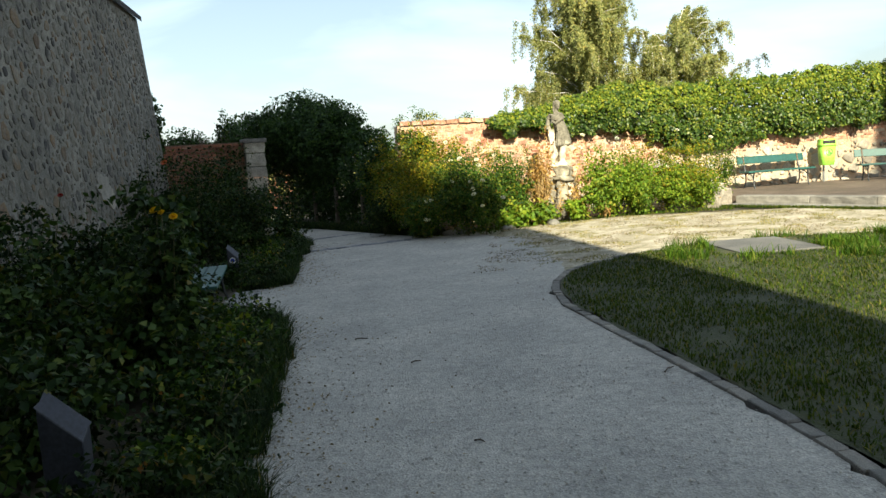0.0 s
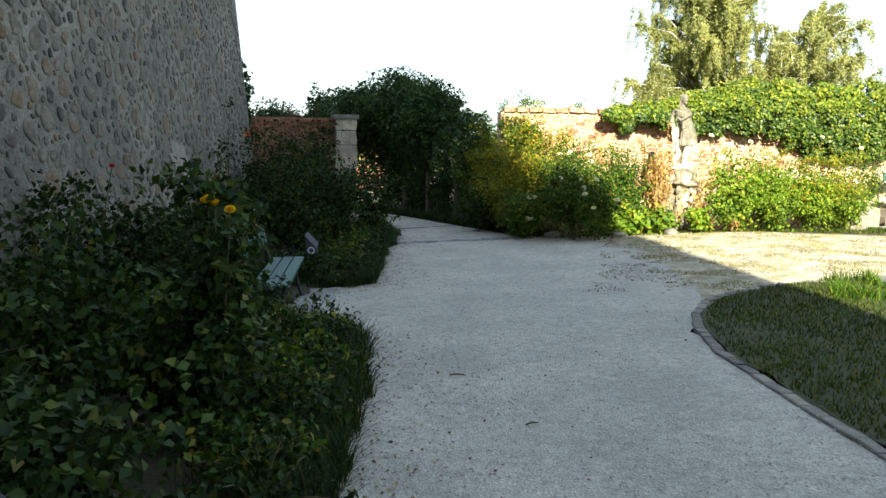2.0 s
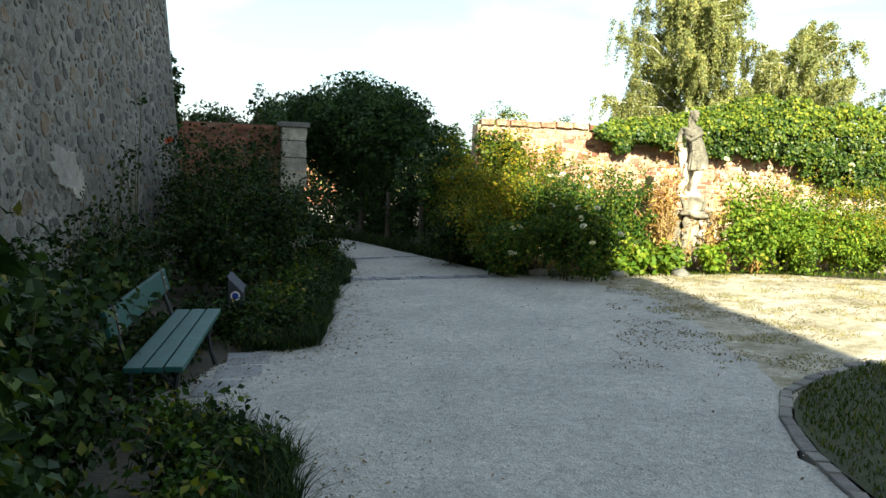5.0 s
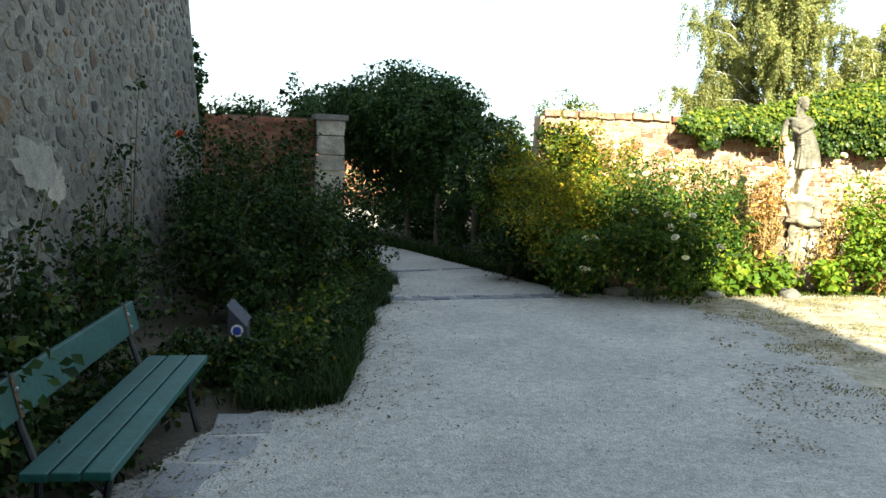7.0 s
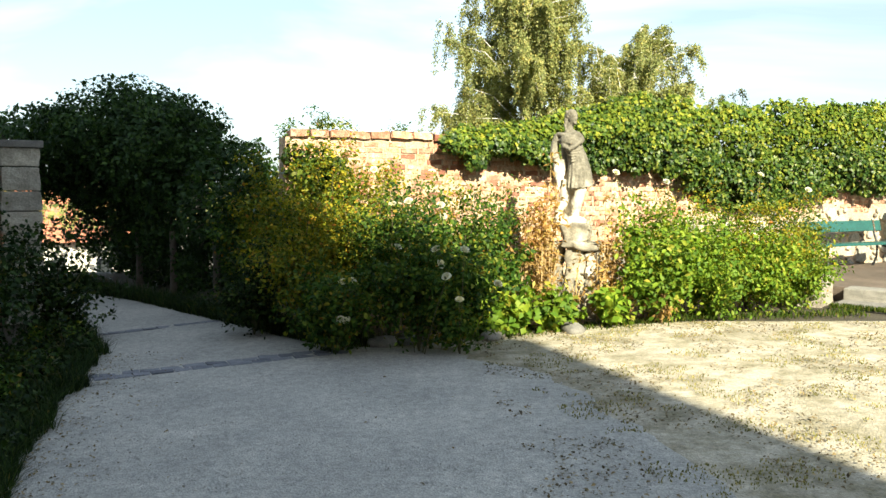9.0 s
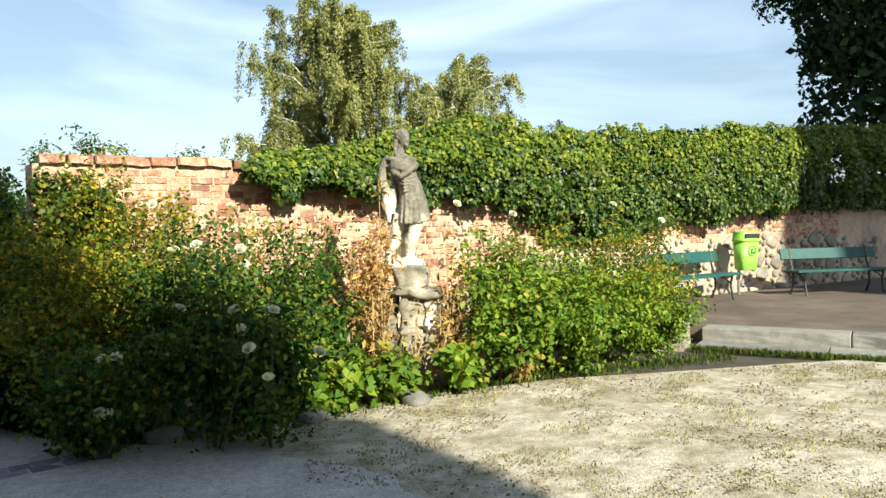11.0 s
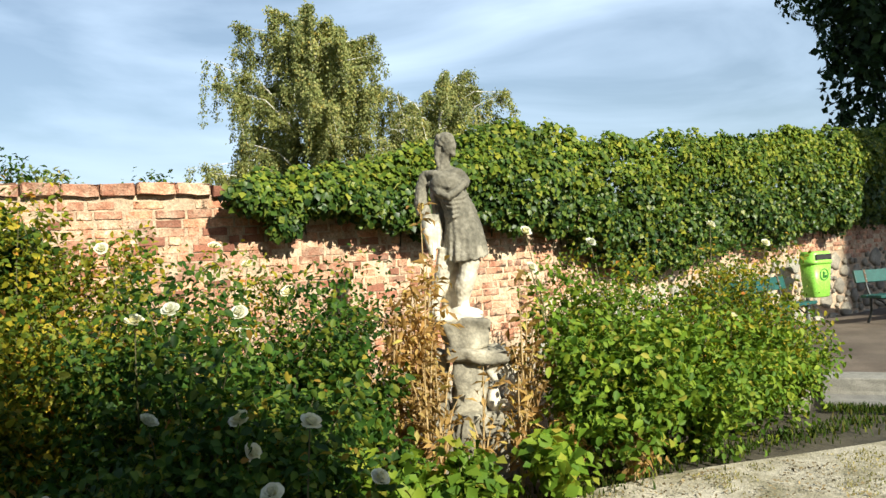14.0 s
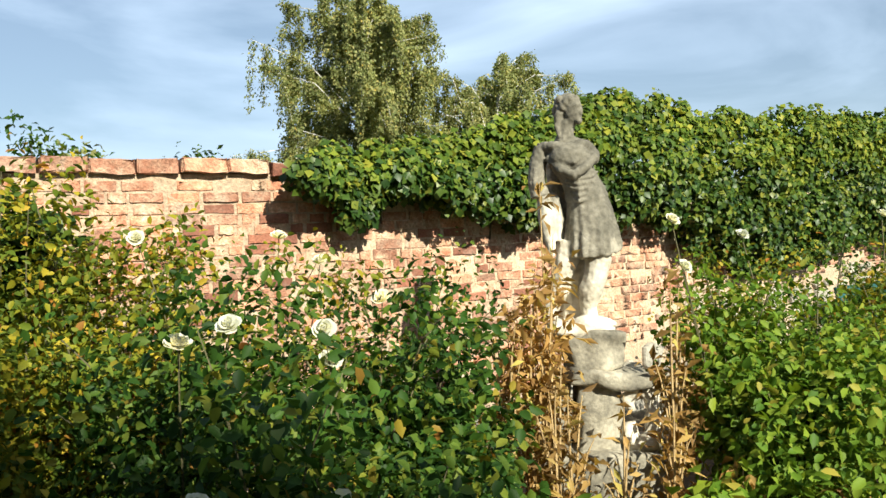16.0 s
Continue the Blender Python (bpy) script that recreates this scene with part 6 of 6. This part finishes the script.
row_of_setts(kerb, line, 0.20, 0.08, 0.10, -0.022, KERBS)
for a, b, w in (((-2.85, 13.42), (-0.70, 14.30), 0.12), ((-2.82, 13.56), (-0.76, 14.42), 0.12), ((-3.5, 15.6), (-2.25, 16.45), 0.11)):
    dr = tagged(empty("drain_row", (0, 0, 0)), "row of bluish setts draining across the path", "drain", kind="structure")
    row_of_setts(dr, [a, b], 0.17, w, 0.05, -0.006, SETTS)

# bricks
rng = random.Random(21)
BRICKS = []
for mat in (M_BRICK, M_BRICK, M_BRICK, M_BRICK, M_BRICK, M_BRICK, M_BRICK, M_BRICK_D):
    bm = bmesh.new()
    box(bm, (1, 1, 1), Matrix(), 0.055)
    bmesh.ops.subdivide_edges(bm, edges=[e for e in bm.edges if e.calc_length() > 0.8 and abs(e.verts[0].co.x - e.verts[1].co.x) > 0.5], cuts=2)
    for v in bm.verts:
        v.co += Vector((rng.uniform(-1, 1) * 0.022, rng.uniform(-1, 1) * 0.04, rng.uniform(-1, 1) * 0.085))
    bmesh.ops.triangulate(bm, faces=bm.faces)
    me = bpy.data.meshes.new("brick")
    bm.to_mesh(me)
    bm.free()
    me.materials.append(mat)
    BRICKS.append(me)
singles, rest = [], []
COURSE, BL = 0.068, 0.215
zc, row = 0.42, 0
while zc < 2.06:
    x = -1.55 + (row % 2) * BL / 2 + rng.uniform(-0.02, 0.02)
    while x < 11.0:
        ln = BL * (0.5 if rng.random() < 0.34 else 1.0) * rng.uniform(0.88, 1.10)
        xm = x + ln / 2 * 0.95
        rubble = 0.35 + 0.30 * max(0.0, min(1.0, (xm - 1.2) / 1.6)) + 0.55 * max(0.0, min(1.0, (xm - 3.0) / 1.4)) + 0.06 * math.sin(xm * 5)
        if zc > rubble and xm > -1.50:
            proud = rng.uniform(-0.004, 0.012) if rng.random() > 0.08 else -0.02
            m = wall_frame(xm) @ pose(0, 0.045 - proud, zc + 0.012 * noise.noise((xm * 0.8, row * 0.3, 0.0)), 0, rng.uniform(-1.2, 1.2), rng.uniform(-1, 1)) @ Matrix.Diagonal((ln - rng.uniform(0.008, 0.020), 0.10, COURSE - rng.uniform(0.004, 0.016), 1))
            if zc < curve_at(IVY_LOW, max(xm, 0.4)) + 0.12 or xm < 0.9:
                (singles if xm < 2.3 and zc > 1.10 else rest).append((rng.choice(BRICKS), m))
        x += ln
    zc += COURSE
    row += 1
for k, (me, m) in enumerate(singles):
    if k < 300:
        o = new("brick", me)
        o.parent = wall_brick
        o.matrix_world = m
    else:
        rest.append((me, m))
tagged(joined(rest, "bricks", M_BRICK_I, wall_brick), "further old red bricks of the wall", kind="stuff")
# coping of projecting bricks
x = -1.50
while x < 0.75:
    ln = 0.245 * rng.uniform(0.9, 1.12)
    o = new("coping_brick", rng.choice(BRICKS))
    o.parent = wall_brick
    o.matrix_world = wall_frame(x + ln / 2) @ pose(0, 0.15 + rng.uniform(-0.012, 0.012), 2.165 + rng.uniform(-0.007, 0.007), rng.uniform(-3, 3), rng.uniform(-1.6, 1.6), rng.uniform(-2.5, 2.5)) @ Matrix.Diagonal((ln * 1.0, 0.40, 0.085, 1))
    x += ln
# rubble at the foot of the garden wall
items = []
for u, v, w, h, t in pack(0.0, 11.0, 0.0, 1.35, 31, (0.32, 0.23, 0.17, 0.12, 0.085)):
    x = 1.3 + u
    z = v + 0.12
    lim = 0.35 + 0.30 * max(0.0, min(1.0, (x - 1.2) / 1.6)) + 0.55 * max(0.0, min(1.0, (x - 3.0) / 1.4)) + 0.06 * math.sin(x * 5)
    if z + h / 2 > lim + 0.03:
        continue
    items.append((rng.choice(STONES_PALE), wall_frame(x) @ pose(0, 0.0, z, 0, 0, -90) @ pose(0, 0, 0, t) @ Matrix.Diagonal((0.9, w, h, 1))))
near = [it for it in items if it[1].translation.x < 8.6][:160]
for me, m in near:
    o = new("stone", me)
    o.parent = wall_brick
    o.matrix_world = m
far = [it for it in items if it not in near]
if far:
    tagged(joined(far, "stones", M_PALE_I, wall_brick), "further pale rubble of the wall", kind="stuff")

# bricks between tower and gate pier
zc, row = 0.25, 0
count = 0
while zc < 1.98:
    u = 0.02 + (row % 2) * 0.12
    while u < gate_len - 0.14:
        ln = BL * rng.uniform(0.9, 1.05)
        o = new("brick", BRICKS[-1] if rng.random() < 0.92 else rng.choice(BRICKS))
        o.parent = wall_gate
        o.matrix_world = wall_gate.matrix_world @ pose(u + ln / 2, 0.05 - rng.uniform(0.0, 0.008), zc, 0, rng.uniform(-1, 1)) @ Matrix.Diagonal((ln - 0.014, 0.10, COURSE - 0.014, 1))
        u += ln
    zc += COURSE
    row += 1

# rubble of the tower wall: the stretch that the path passes nearest as single stones
slope = math.degrees(math.atan(LEAN))
lean_back = math.degrees(math.atan(BATTER))
ST, REST = [], []
n_single = 0
for u, v, w, h, t in pack(4.2, 15.6, 0.1, 4.5, 33, (0.27, 0.21, 0.165, 0.125, 0.095, 0.07)):
    bare = rng.uniform(0.62, 0.98)        # how much of the stone the mortar leaves bare
    m = pose(tower_x(u, v), u, v, 0, -lean_back, slope) @ pose(0, 0, 0, t * 4) @ Matrix.Diagonal((rng.uniform(0.10, 0.32), w * bare, h * bare, 1))
    r = rng.random()
    me = rng.choice(STONES_RUST) if r < 0.24 else (rng.choice(STONES_PALE) if r < 0.15 else rng.choice(STONES))
    if 7.5 < u < 12.5 and 0.7 < v < 3.4 and w > 0.15 and n_single < 300:
        o = new("stone", me)
        o.parent = tower
        o.matrix_world = m
        n_single += 1
    else:
        (REST if me in STONES else ST).append((me, m))
tagged(joined(REST, "stones", M_STONE_I, tower), "further grey rubble of the tower wall", kind="stuff")
tagged(joined(ST, "stones", M_RUST, tower), "further brown rubble of the tower wall", kind="stuff")
# a pale patch of mortar left on the tower
for y, z, w, h in ((10.55, 1.32, 0.62, 0.42), (10.85, 1.18, 0.4, 0.34)):
    bm = bmesh.new()
    pts = []
    for k in range(30):
        a = 2 * math.pi * k / 30
        r = 0.5 * (1 + 0.6 * noise.noise((math.cos(a) * 2.2 + y, math.sin(a) * 2.2, z)) + 0.35 * noise.noise((math.cos(a) * 6 + y, math.sin(a) * 6, z)))
        pts.append((math.cos(a) * r * w, math.sin(a) * r * h))
    f0 = [bm.verts.new((0.0, a, b)) for a, b in pts]
    f1 = [bm.verts.new((0.028, a * 0.96, b * 0.96)) for a, b in pts]
    bm.faces.new(f1)
    for i in range(30):
        bm.faces.new((f0[i], f0[(i + 1) % 30], f1[(i + 1) % 30], f1[i]))
    o = part("mortar_patch", bm, M_PALE, tower, "pale patch of old render")
    o.matrix_world = pose(tower_x(y, z), y, z, 0, -lean_back, slope)
